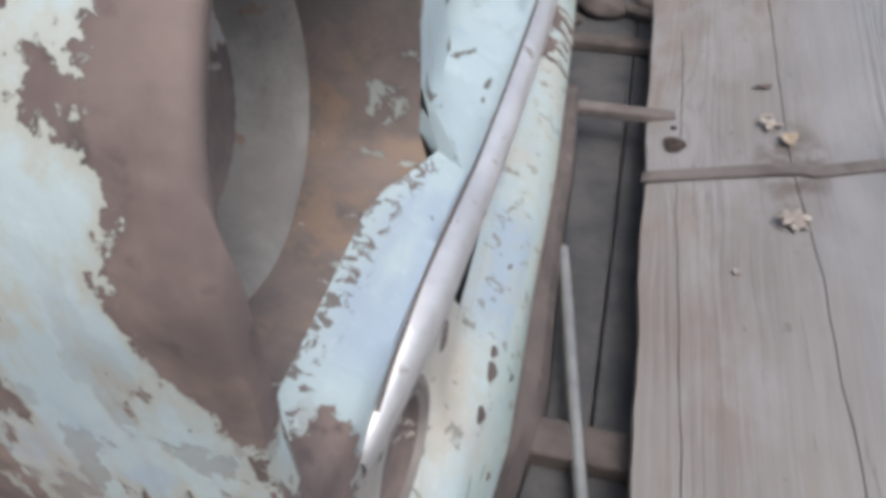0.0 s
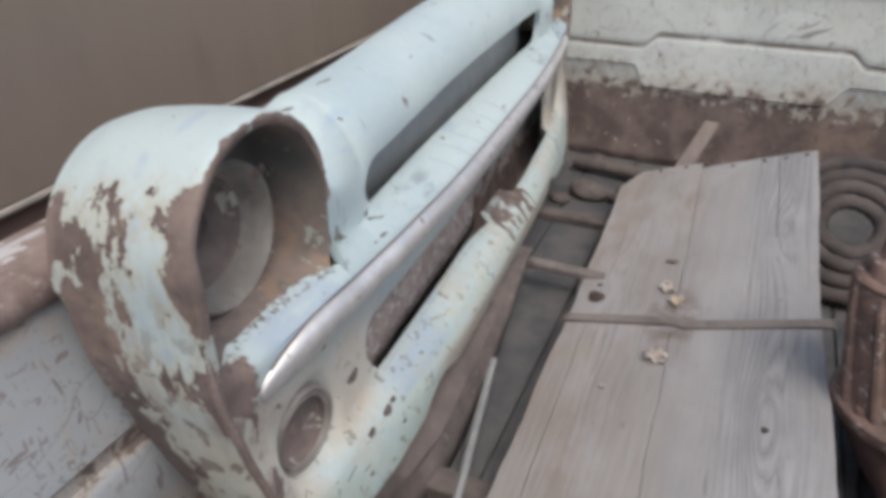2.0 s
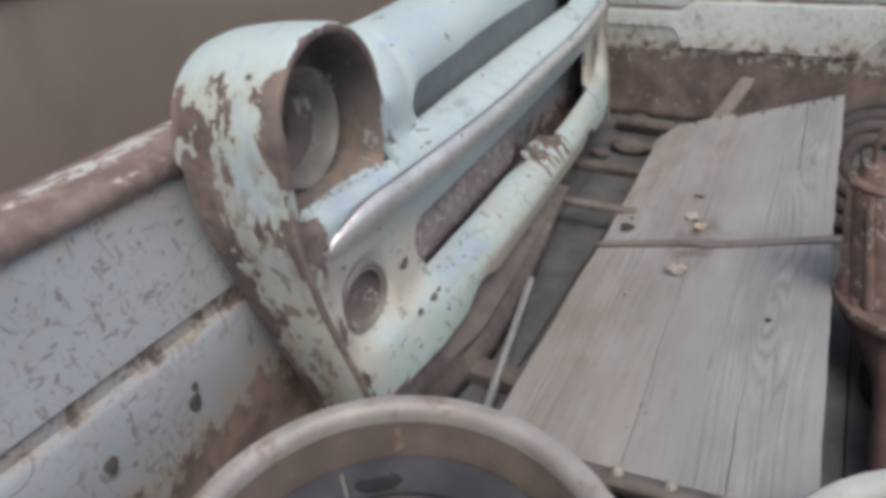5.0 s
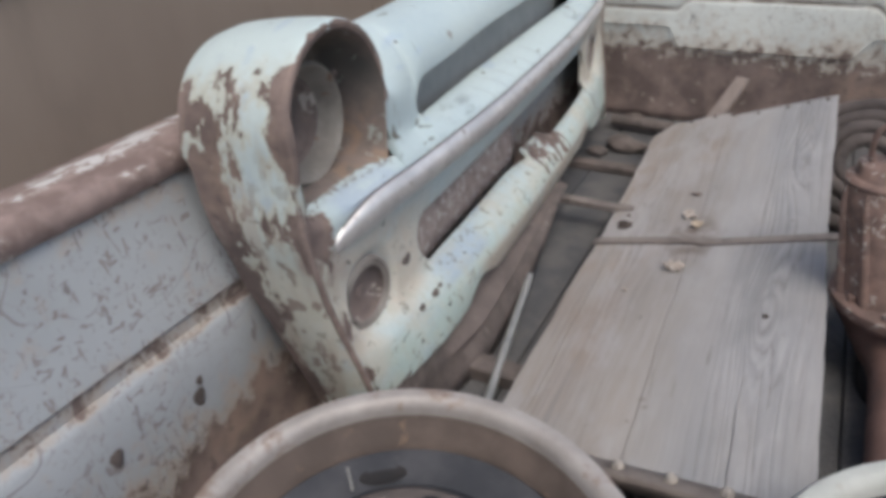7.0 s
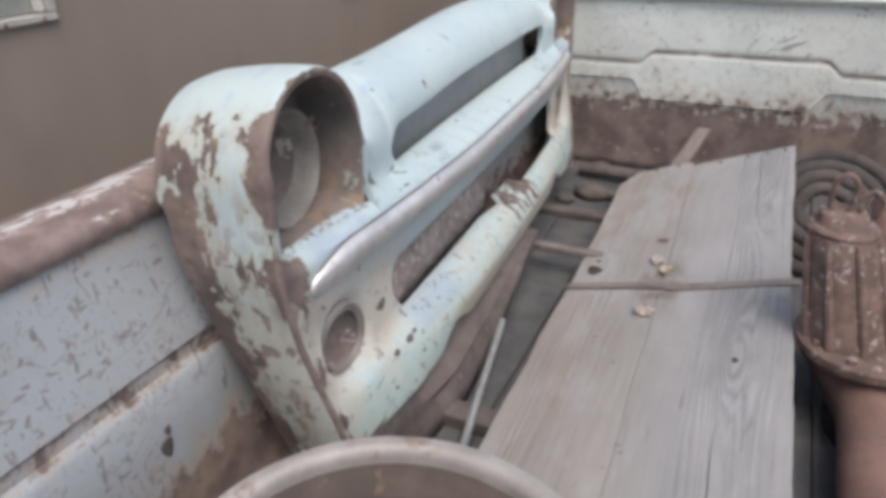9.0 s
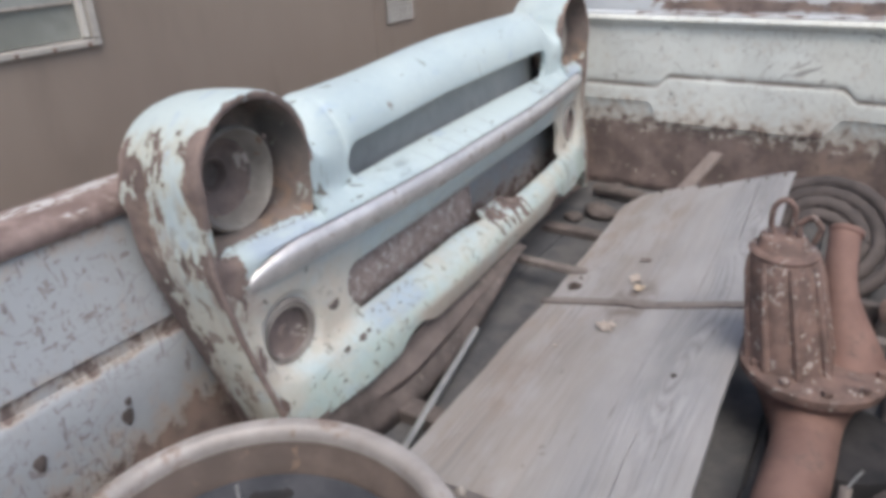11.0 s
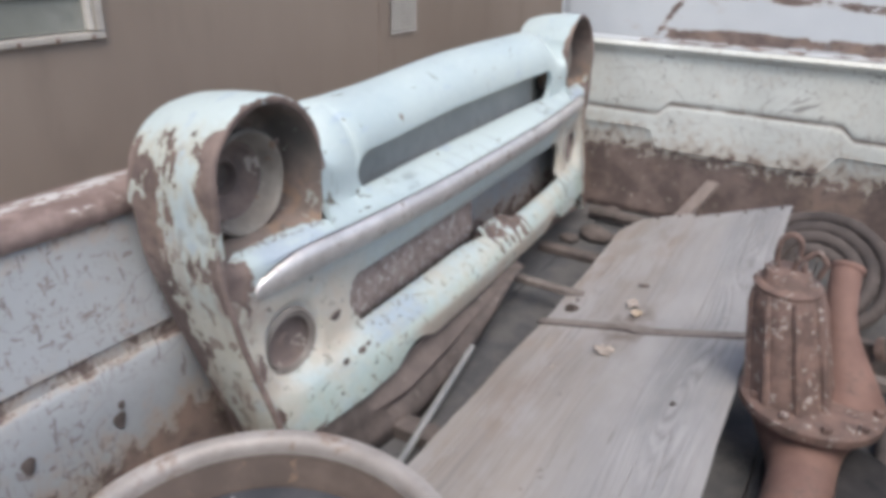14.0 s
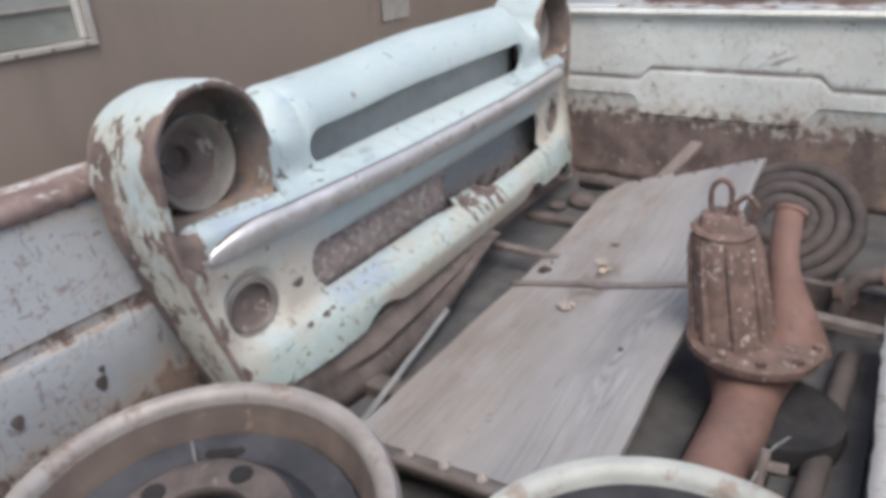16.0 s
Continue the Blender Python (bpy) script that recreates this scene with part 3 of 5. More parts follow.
def tube(bm, points, radius, sides=12, cap=True):
    """A round bar along points; radius is one number or one for each point."""
    pts = [Vector(p) for p in points]
    rad = radius if isinstance(radius, (list, tuple)) else [radius] * len(pts)
    rows, up = [], Vector((0.13, 0.21, 0.97))
    for i, p in enumerate(pts):
        d = (pts[min(i + 1, len(pts) - 1)] - pts[max(i - 1, 0)]).normalized()
        a = d.cross(up).normalized()
        b = a.cross(d)
        rows.append([p + rad[i] * (math.cos(t) * a + math.sin(t) * b) for t in [2 * math.pi * k / sides for k in range(sides)]])
    grid = lay(bm, rows, close_u=True)
    if cap:
        bm.faces.new(grid[0])
        bm.faces.new(grid[-1])


def curve_points(keys, n=24):
    """Points on a smooth line through the keys."""
    keys = [Vector(k) for k in keys]
    out = []
    for i in range(len(keys) - 1):
        p0, p1, p2, p3 = keys[max(i - 1, 0)], keys[i], keys[i + 1], keys[min(i + 2, len(keys) - 1)]
        for j in range(n):
            t = j / n
            out.append(0.5 * (2 * p1 + (p2 - p0) * t + (2 * p0 - 5 * p1 + 4 * p2 - p3) * t * t + (3 * p1 - p0 - 3 * p2 + p3) * t ** 3))
    return out + [keys[-1]]


def ease(t, a=0.0, b=1.0):
    t = min(max((t - a) / (b - a), 0.0), 1.0)
    return t * t * (3 - 2 * t)


def along(z, zs, ws):
    return float(np.interp(z, zs, ws))


# ---- ground and house ----
bm = bmesh.new()
lay(bm, [[(x, y, -0.82 + (0.02 * noise.noise((x, y, 0)) if abs(x) < 9 and abs(y) < 9 else 0)) for y in (-400, -40, -8, -4, -2, 0, 2, 4, 8, 40, 400)] for x in (-400, -40, -8, -4, -2, -1, 0, 1, 2, 4, 8, 40, 400)])
tagged(part("ground", bm, M_GROUND), "bare brown dirt ground round the truck", "ground", kind="structure")

WX = -1.0  # the house wall
house = thing("house", "brown painted trailer house with a vent and a window", "house", kind="structure")
SEAMS = [-4.2, -0.6, 2.25, 6.6]
WIN = (-0.05, 0.872, 0.70, 1.50)
for y0, y1 in zip(SEAMS, SEAMS[1:]):
    bm = bmesh.new()
    if y0 < WIN[0] < y1:
        for lo, hi in (((y0, 0.215), (y1, WIN[2])), ((y0, WIN[3]), (y1, 2.2)), ((y0, WIN[2]), (WIN[0], WIN[3])), ((WIN[1], WIN[2]), (y1, WIN[3]))):
            box(bm, (WX - 0.12, lo[0] + 0.002, lo[1]), (WX, hi[0] - 0.002, hi[1]))
        bmesh.ops.remove_doubles(bm, verts=bm.verts, dist=0.0005)
    else:
        box(bm, (WX - 0.12, y0 + 0.002, 0.215), (WX, y1 - 0.002, 2.2))
    part("wall_panel", bm, M_WALL, house, smooth=0)
bm = bmesh.new()
box(bm, (WX - 0.10, SEAMS[0], -0.82), (WX - 0.03, SEAMS[-1], 0.185))
part("skirting", bm, M_SKIRT, house, "dark red-brown skirting under the siding")
bm = bmesh.new()
tube(bm, [(WX + 0.002, y, 0.200) for y in (SEAMS[0], 0, 2, SEAMS[-1])], 0.011, 8)
part("trim", bm, M_SILL, house, "pale worn bottom trim strip")
bm = bmesh.new()
box(bm, (WX - 0.14, SEAMS[0], 2.2), (WX + 0.12, SEAMS[-1], 2.26))
box(bm, (WX - 2.6, SEAMS[0], -0.82), (WX - 2.5, SEAMS[-1], 2.2))
box(bm, (WX - 2.6, SEAMS[0], 2.2), (WX - 0.13, SEAMS[-1], 2.25))
part("roof", bm, M_SKIRT, house)
for y in (SEAMS[0], SEAMS[-1] - 0.1):
    bm = bmesh.new()
    box(bm, (WX - 2.5, y, -0.82), (WX - 0.125, y + 0.1, 2.2))
    part("end_wall", bm, M_WALL, house)
# window of the house
window = part("window", (lambda b: (box(b, (WX - 0.03, WIN[0], WIN[2] + 0.02), (WX - 0.022, WIN[1], WIN[3])), b)[1])(bmesh.new()), M_GLASS, house, "window with a dull metal frame")
for lo, hi in (((WX - 0.05, WIN[0] - 0.02, WIN[2] - 0.004), (WX + 0.014, WIN[1] + 0.012, WIN[2] + 0.017)),
               ((WX - 0.05, WIN[1] - 0.014, WIN[2] + 0.018), (WX + 0.016, WIN[1] + 0.012, WIN[3])),
               ((WX - 0.05, WIN[0] - 0.02, WIN[2] + 0.018), (WX + 0.014, WIN[0] + 0.018, WIN[3]))):
    bm = bmesh.new()
    box(bm, lo, hi)
    part("window_frame", bm, M_TRIM, window, bevel=0.004)
bm = bmesh.new()
box(bm, (WX - 0.02, WIN[0] + 0.02, WIN[2] + 0.118), (WX - 0.012, WIN[1] - 0.033, WIN[2] + 0.128))
part("sash", bm, M_SILL, window, bevel=0.002)
bm = bmesh.new()
box(bm, (WX - 0.02, 0.536, WIN[2] + 0.018), (WX + 0.004, 0.560, WIN[3]))
part("mullion", bm, M_TRIM, window, bevel=0.003)
bm = bmesh.new()
box(bm, (WX - 0.02, WIN[1] - 0.032, WIN[2] + 0.022), (WX + 0.006, WIN[1] - 0.0165, WIN[3]))
part("inner_frame", bm, M_VENT, window, bevel=0.003)
bm = bmesh.new()
box(bm, (WX - 0.018, WIN[0] + 0.02, WIN[2] + 0.128), (WX - 0.014, WIN[1] - 0.033, WIN[3] - 0.02))
part("curtain", bm, M_SHADE, window, "pale cloth behind the glass")
for i in range(7):
    bm = bmesh.new()
    bmesh.ops.create_uvsphere(bm, u_segments=8, v_segments=5, radius=0.006, matrix=Matrix.Translation((WX + 0.016, WIN[1] - 0.03 - i * 0.11, WIN[2] + 0.004)))
    part("screw", bm, M_SKIRT, window)
# vent in a hatch
hatch = part("hatch", (lambda b: (box(b, (WX - 0.002, 2.262, 0.225), (WX + 0.0015, 2.735, 0.785)), b)[1])(bmesh.new()), M_WALL, house, "brown access panel with a louvred vent")
# the backing is near-black to paint the shade between the slats
part("vent", (lambda b: (box(b, (WX + 0.002, 2.335, 0.565), (WX + 0.006, 2.541, 0.722)), b)[1])(bmesh.new()), M_HOLE, hatch, "small pale louvred vent")
bm = bmesh.new()
for i in range(9):
    z = 0.570 + i * 0.0178
    box(bm, (WX + 0.006, 2.338, z), (WX + 0.010, 2.538, z + 0.0075))
for i in range(8):
    y = 2.338 + i * 0.028
    box(bm, (WX + 0.0095, y, 0.567), (WX + 0.0115, y + 0.006, 0.72))
part("grating", bm, M_VENT, hatch, "pale vent slats", smooth=0)
for y, z in ((2.275, 0.775), (2.72, 0.775)):
    bm = bmesh.new()
    tube(bm, [(WX + 0.008, y, z), (WX + 0.022, y, z)], 0.012, 10)
    part("bolt", bm, M_TRIM, hatch)

# ---- pickup truck ----
truck = thing("pickup_truck", "old pale pickup truck with a rusty scratched bed", "truck")
Y0, Y1 = -0.62, 2.30
FLOOR = -0.035


def side_profile():
    """x, z down the inner face of the bed's wall, from the rail to the floor."""
    return [(-0.052, 0.560), (-0.046, 0.545), (-0.040, 0.50), (-0.026, 0.42), (-0.012, 0.353), (-0.011, 0.346), (-0.0155, 0.339), (-0.0145, 0.316),
            (-0.007, 0.307), (-0.003, 0.298), (0.0, 0.22), (0.002, 0.10), (0.006, 0.03), (0.022, -0.015), (0.05, FLOOR)]


def bed_side(mirror, name_label):
    """One side wall of the bed with its rail; mirror gives the other side's x."""
    f = (lambda x: mirror - x) if mirror is not None else (lambda x: x)
    ys = list(np.linspace(Y0, Y1, 30))
    bm = bmesh.new()
    lay(bm, [[(f(x + 0.003 * noise.noise((3 * y, z * 5, 1.0))), y, z) for x, z in side_profile()] for y in ys])
    wall = part("bed_side", bm, M_BED, truck, name_label, smooth=30, thick=0.006)
    bm = bmesh.new()
    rail = [(-0.055, 0.553), (-0.036, 0.556), (-0.030, 0.570), (-0.034, 0.586), (-0.046, 0.594), (-0.10, 0.596), (-0.145, 0.590), (-0.162, 0.578), (-0.168, 0.556)]
    lay(bm, [[(f(x), y, z + 0.0035 * noise.noise((4 * y, 0, 2.0))) for x, z in rail] for y in ys])
    part("rail", bm, M_RAIL, wall, "rust-brown top rail with worn white patches", smooth=50, thick=0.005)
    bm = bmesh.new()
    outer = [(-0.166, 0.556), (-0.185, 0.45), (-0.195, 0.30), (-0.19, 0.12), (-0.17, -0.08), (-0.15, -0.28)]
    lay(bm, [[(f(x), y, z) for x, z in outer] for y in ys])
    part("outer_skin", bm, M_BED, wall, smooth=50, thick=0.005)


bed_side(None, "pale blue-white bed wall with scratches and rust")
bed_side(1.62, "pale blue-white bed wall")


def hole_plug(y, z, r):
    bm = bmesh.new()
    spin(bm, [(0, 0.0005), (r * 0.9, 0.0012), (r * 1.1, 0.0)], 18, pose(0.0055, y, z, 0, 90, 0) @ Matrix.Diagonal((1.2, 0.85, 1, 1)), 0.12)
    part("drain_hole", bm, M_APRON, truck)


hole_plug(0.137, 0.207, 0.013)
hole_plug(-0.022, 0.222, 0.012)
hole_plug(0.145, 0.235, 0.007)

# the bed's front panel, with its stepped pressing


def press_top(x):
    return 0.385 + 0.042 * (ease(x, 0.295, 0.355) - ease(x, 0.925, 0.985))


def press_low(x):
    return 0.318 - 0.072 * (ease(x, 0.275, 0.325) - ease(x, 0.885, 0.955))


def front_z(x):
    t, l = press_top(x), press_low(x)
    return [(-0.018, 0.648), (-0.024, 0.634), (-0.018, 0.621), (-0.005, 0.610), (0.0, 0.590), (0.0, 0.575), (0.0, t + 0.028), (0.0, t + 0.014), (0.003, t + 0.007), (0.0045, t + 0.002), (0.004, t - 0.004),
            (0.001, t - 0.010), (0.0, t - 0.016), (0.0, t - 0.026), (0.0, l + 0.03), (0.0, l + 0.02), (-0.0005, l + 0.006), (0.004, l), (0.0065, l - 0.006), (0.008, 0.20), (0.01, 0.10), (0.008, 0.0), (0.0, FLOOR)]


bm = bmesh.new()
xs = sorted(set([round(x, 3) for x in np.linspace(-0.15, 1.77, 40)] + [round(x, 3) for x in np.linspace(0.26, 0.37, 14)] + [round(x, 3) for x in np.linspace(0.87, 1.0, 16)]))
lay(bm, [[(x, Y1 + dy, z) for dy, z in front_z(x)] for x in xs])
part("front_panel", bm, M_BULK, truck, "cream-white stamped front panel rusting at its foot", smooth=35, thick=0.005)
bm = bmesh.new()
lay(bm, [[(x, Y1 + dy, z) for dy, z in ((-0.020, 0.652), (-0.004, 0.658), (0.04, 0.655), (0.075, 0.64))] for x in np.linspace(-0.17, 1.79, 20)])
part("front_rail", bm, M_CAB, truck, smooth=50, thick=0.004)
# cab behind the front panel
bm = bmesh.new()
cab = [(0.10, 0.50), (0.10, 0.64), (0.105, 0.70), (0.115, 0.80), (0.135, 0.92), (0.17, 1.02), (0.24, 1.09), (0.40, 1.14), (1.3, 1.16)]
lay(bm, [[(x, Y1 + dy + 0.05 * abs((x - 0.81) / 1.0) ** 4, z - 0.05 * abs((x - 0.81) / 1.0) ** 6) for dy, z in cab] for x in np.linspace(-0.19, 1.81, 40)])
part("cab", bm, M_CAB, truck, "pale blue-white cab back with rust spots", smooth=40, thick=0.006)
for x in (-0.19, 1.81):
    bm = bmesh.new()
    lay(bm, [[(x, Y1 + 0.15 + y, z) for y in (0.0, 0.4, 1.2)] for z in (-0.2, 0.4, 0.8, 1.06)])
    part("cab_side", bm, M_CAB, truck, thick=0.006)
# floor boards on cross sills
for i in range(10):
    bm = bmesh.new()
    x = 0.02 + i * 0.158
    box(bm, (x, Y0, FLOOR - 0.03), (x + 0.155, Y1, FLOOR))
    part("floor_board", bm, M_DARK, truck, bevel=0.004)
bm = bmesh.new()
box(bm, (-0.15, Y0, FLOOR - 0.10), (1.77, Y1, FLOOR - 0.04))
part("sill", bm, M_RUST, truck)

# closed tailgate, out of view, added to shade the near end of the bed
bm = bmesh.new()
gate = [(0.0, FLOOR), (0.004, 0.05), (0.004, 0.18), (-0.008, 0.20), (-0.008, 0.36), (0.004, 0.38), (0.002, 0.50), (-0.012, 0.525), (-0.045, 0.53), (-0.06, 0.515), (-0.06, -0.04)]
lay(bm, [[(x, Y0 + dy, z) for dy, z in gate] for x in np.linspace(0.0, 1.62, 24)])
part("added_tailgate", bm, M_BED, truck, "unseen pale blue-white closed tailgate added to shade the bed", smooth=35, thick=0.005)

# axle beams and wheels that carry the truck
for y in (0.55, 3.55):
    bm = bmesh.new()
    tube(bm, [(0.0, y, -0.47), (1.62, y, -0.47)], 0.045, 12)
    box(bm, (0.30, y - 0.04, -0.44), (0.38, y + 0.04, FLOOR - 0.10))
    box(bm, (1.24, y - 0.04, -0.44), (1.32, y + 0.04, FLOOR - 0.10))
    part("axle_beam", bm, M_APRON, truck)
    for x, sgn in ((-0.02, -1), (1.64, 1)):
        bm = bmesh.new()
        spin(bm, [(0.20, -0.085), (0.30, -0.095), (0.34, -0.085), (0.35, -0.06), (0.35, 0.06), (0.34, 0.085), (0.30, 0.095), (0.20, 0.085)], 40, pose(x, y, -0.47, 0, 90, 0))
        wheel = part("wheel", bm, M_RUBBER, truck, "dusty black tyre")
        bm = bmesh.new()
        spin(bm, [(0.0, 0.03), (0.08, 0.035), (0.14, 0.02), (0.20, 0.06)], 32, pose(x, y, -0.47, 0, 90 * sgn, 0))
        part("hub", bm, M_RIM, wheel)
for x in (0.34, 1.28):
    bm = bmesh.new()
    box(bm, (x - 0.04, Y0, FLOOR - 0.22), (x + 0.04, Y1 + 1.7, FLOOR - 0.102))
    part("chassis_rail", bm, M_APRON, truck)

# ---- grille panel leaning on the bed wall ----
GR = Matrix.Translation((0.145, 1.19, 0)) @ Matrix.Rotation(math.atan(0.0588), 4, "Z")
grille = thing("grille_panel", "chipped rusty pale aqua truck grille leaning on the bed wall", "grille", GR)
AEND = AC + AR
SLOT1, SLOT2, OFF2 = 0.550, 0.635, 0.020
PARK_A, PARK_Z, PARK_R = 0.794, 0.292, 0.065


def upper_hole(a, u=-1.0):
    if a <= SLOT1:
        k = 0.042
        if a > SLOT1 - 0.0015:
            return 0.556, 0.556
        h = 0.041 * (1 if a < SLOT1 - k else math.sqrt(max(0.0, 1 - ((a - SLOT1 + k) / k) ** 2)))
        return 0.556 - h, 0.556 + h * (1 + 0.26 * ease(u, -0.45, -0.10))
    if abs(a - AC) <= AI:
        return 0.506, ZC + math.sqrt(max(0.0, AI ** 2 - (a - AC) ** 2))
    return 0.557, 0.557


def lower_hole(u):
    a = abs(u)
    if abs(u - OFF2) <= SLOT2:
        a = abs(u - OFF2)
        k = 0.05
        if a > SLOT2 - 0.0015:
            return 0.289, 0.289
        h = 0.059 * (1 if a < SLOT2 - k else max(0.0, 1 - max(0.0, (a - SLOT2 + k) / k) ** 2.6) ** 0.5)
        drop = h * 1.2 if a < SLOT2 - 0.035 else 0.0708 * max(0.0, (SLOT2 - a) / 0.035) ** 0.75  # the foot of the slot ends in a sharp corner
        drop *= 1 - 0.19 * ease(u, 0.10, -0.15)
        tear = 0.020 * ease(u, -0.005, 0.0) * ease(u, 0.19, 0.14)
        return 0.289 - max(0.0, drop - tear), 0.289 + h
    if abs(a - PARK_A) <= PARK_R:
        h = math.sqrt(max(0.0, PARK_R ** 2 - (a - PARK_A) ** 2))
        return PARK_Z - h, PARK_Z + h
    return 0.285, 0.285


FACE_Z = [0.0, 0.05, 0.10, 0.135, 0.17, 0.205, 0.235, 0.29, 0.347, 0.37, 0.41, 0.44, 0.47, 0.485, 0.497, 0.507, 0.515, 0.55, 0.60, 0.76]
FACE_MID = [0.056, 0.060, 0.063, 0.070, 0.073, 0.054, 0.004, -0.006, -0.006, 0.008, 0.024, 0.032, 0.039, 0.041, 0.030, 0.004, -0.030, -0.042, -0.030, -0.030]
FACE_SIDE = [0.056, 0.058, 0.058, 0.054, 0.046, 0.031, -0.002, -0.010, -0.014, -0.012, -0.003, 0.006, 0.015, 0.017, 0.011, -0.004, -0.018, -0.018, -0.016, -0.022]
FACE_EDGE = [0.030, 0.026, 0.021, 0.017, 0.013, 0.009, 0.003, -0.006, -0.014, -0.015, -0.015, -0.014, -0.013, -0.013, -0.012, -0.012, -0.012, -0.012, -0.015, -0.022]


def face_w(a, z):
    """How far the pressed face stands out: it bows outwards from the ends to the middle."""
    e, r = min(1.0, max(0.0, (a - 0.22) / 0.44)) ** 1.5, min(1.0, max(0.0, (a - 0.66) / 0.26))
    side = (1 - r) * along(z, FACE_Z, FACE_SIDE) + r * along(z, FACE_Z, FACE_EDGE)
    ledge = -0.034 * ease(z, 0.4875, 0.506) * ease(z, 0.540, 0.510) * ease(a, 0.66, 0.75) * (1 - ease(a, 0.90, 0.94))
    dish = -0.012 * ease(math.hypot(a - PARK_A, z - PARK_Z), 0.088, 0.068)
    return (1 - e) * along(z, FACE_Z, FACE_MID) + e * side + ledge + dish


def bottom(a):
    return 0.116 + 0.028 * ease(a, 0.36, 0.45) * ease(a, 0.54, 0.47) - 0.008 * ease(a, 0.5, 0.56) - 0.085 * ease(a, 0.82, 0.93)


def bend(a, z, side=-1):
    """The ends lean inwards towards the foot, the far one less."""
    return a - (0.205 if side < 0 else 0.10) * max(0.0, 0.51 - z) * ease(z, 0.56, 0.40) * ease(a, 0.85, AEND)


def crest(a, s, u=0.0):
    """z and w on the way from the upper holes' top edge back over the crest; s from 0 to 1."""
    zt = upper_hole(a, u)[1]
    wt = face_w(a, zt)
    th = s * math.pi * 0.53
    top = 0.716 - 0.022 * ease(-u, -0.1, 0.45)
    mid = (zt + (top - zt) * math.sin(min(th, math.pi / 2)) - 0.02 * max(0.0, th - math.pi / 2), wt - 0.112 * (1 - math.cos(th)))
    zo = ZC + math.sqrt(max(0.0, AR ** 2 - (a - AC) ** 2))
    wl = wt
    if s < 0.15:
        q = s / 0.15
        hood = (zt + (zo - zt) * math.sin(q * math.pi / 2), wl + 0.006 * math.sin(q * math.pi) - 0.006 * q)
    else:
        q = (s - 0.15) / 0.85
        hood = (zo - 0.022 * q * q - 0.03 * max(0, q - 0.8), wl - 0.006 - 0.185 * q)
    h = ease(a, 0.565, 0.715)
    return (1 - h) * mid[0] + h * hood[0], (1 - h) * mid[1] + h * hood[1]


def columns():
    half = set(np.linspace(0, 0.5, 18))
    half |= {SLOT1 - 0.042 + 0.042 * math.sin(t) for t in np.linspace(0, math.pi / 2, 10)}
    half |= {AC - AI * math.cos(t) for t in np.linspace(0, math.pi, 25)}
    half |= {AC + AR * math.sin(t) for t in np.linspace(0.4, math.pi / 2, 10)}
    half |= {PARK_A - PARK_R * math.cos(t) for t in np.linspace(0, math.pi, 19)}
    half |= {PARK_A + d for d in (-0.088, -0.081, -0.074, -0.069, 0.069, 0.074, 0.081, 0.088)} | {0.60 - OFF2, 0.60 + OFF2}
    half |= {AC - AI - 0.0012, AC + AI + 0.0012, 0.61, 0.63, 0.65, 0.665}
    full = half | {-a for a in half}
    for sgn in (-1, 1):
        full |= {OFF2 + sgn * (SLOT2 - 0.05 + 0.05 * math.sin(t)) for t in np.linspace(0, math.pi / 2, 10)}
    full |= {-0.006, -0.001, 0.001, 0.13, 0.15, 0.17, 0.19}
    full = sorted(full)
    keep = [full[0]]
    for a in full[1:]:
        if a - keep[-1] > 0.0008:
            keep.append(a)
    return keep


def gpoint(u, z, w):
    a = abs(u)
    return Vector((w, math.copysign(bend(a, z, u), u), z))


bm = bmesh.new()
cols = columns()
low_rows, mid_rows, top_rows = [], [], []
for u in cols:
    a = abs(u)
    l0, l1 = lower_hole(u)
    u0, u1 = upper_hole(a, u)
    zb = bottom(a)
    low_rows.append([gpoint(u, z, face_w(a, z)) for z in zb + (l0 - zb) * np.linspace(0, 1, 12)])
    mid_rows.append([gpoint(u, z, face_w(a, z)) for z in l1 + (u0 - l1) * np.linspace(0, 1, 16)])
    top_rows.append([gpoint(u, *crest(a, s, u)) for s in list(np.linspace(0, 0.15, 5)) + list(np.linspace(0.2, 1, 14))])
lay(bm, low_rows, flip=True)
lay(bm, mid_rows, flip=True)
lay(bm, top_rows, flip=True)
# rolled-in edges of the slots and of the foot
for limit, shift, edge, rows in ((SLOT1, 0, -1, mid_rows), (SLOT1, 0, 0, top_rows), (SLOT2, OFF2, -1, low_rows), (SLOT2, OFF2, 0, mid_rows)):
    lay(bm, [[r[edge], r[edge] + Vector((-0.004, 0, 0.001 * (1 if edge else -1))), r[edge] + Vector((-0.014, 0, 0.002 * (1 if edge else -1)))] for u, r in zip(cols, rows) if abs(u - shift) <= limit])
lay(bm, [[r[0], r[0] + Vector((-0.012, 0, -0.004)), r[0] + Vector((-0.05, 0, 0.006))] for u, r in zip(cols, low_rows)])
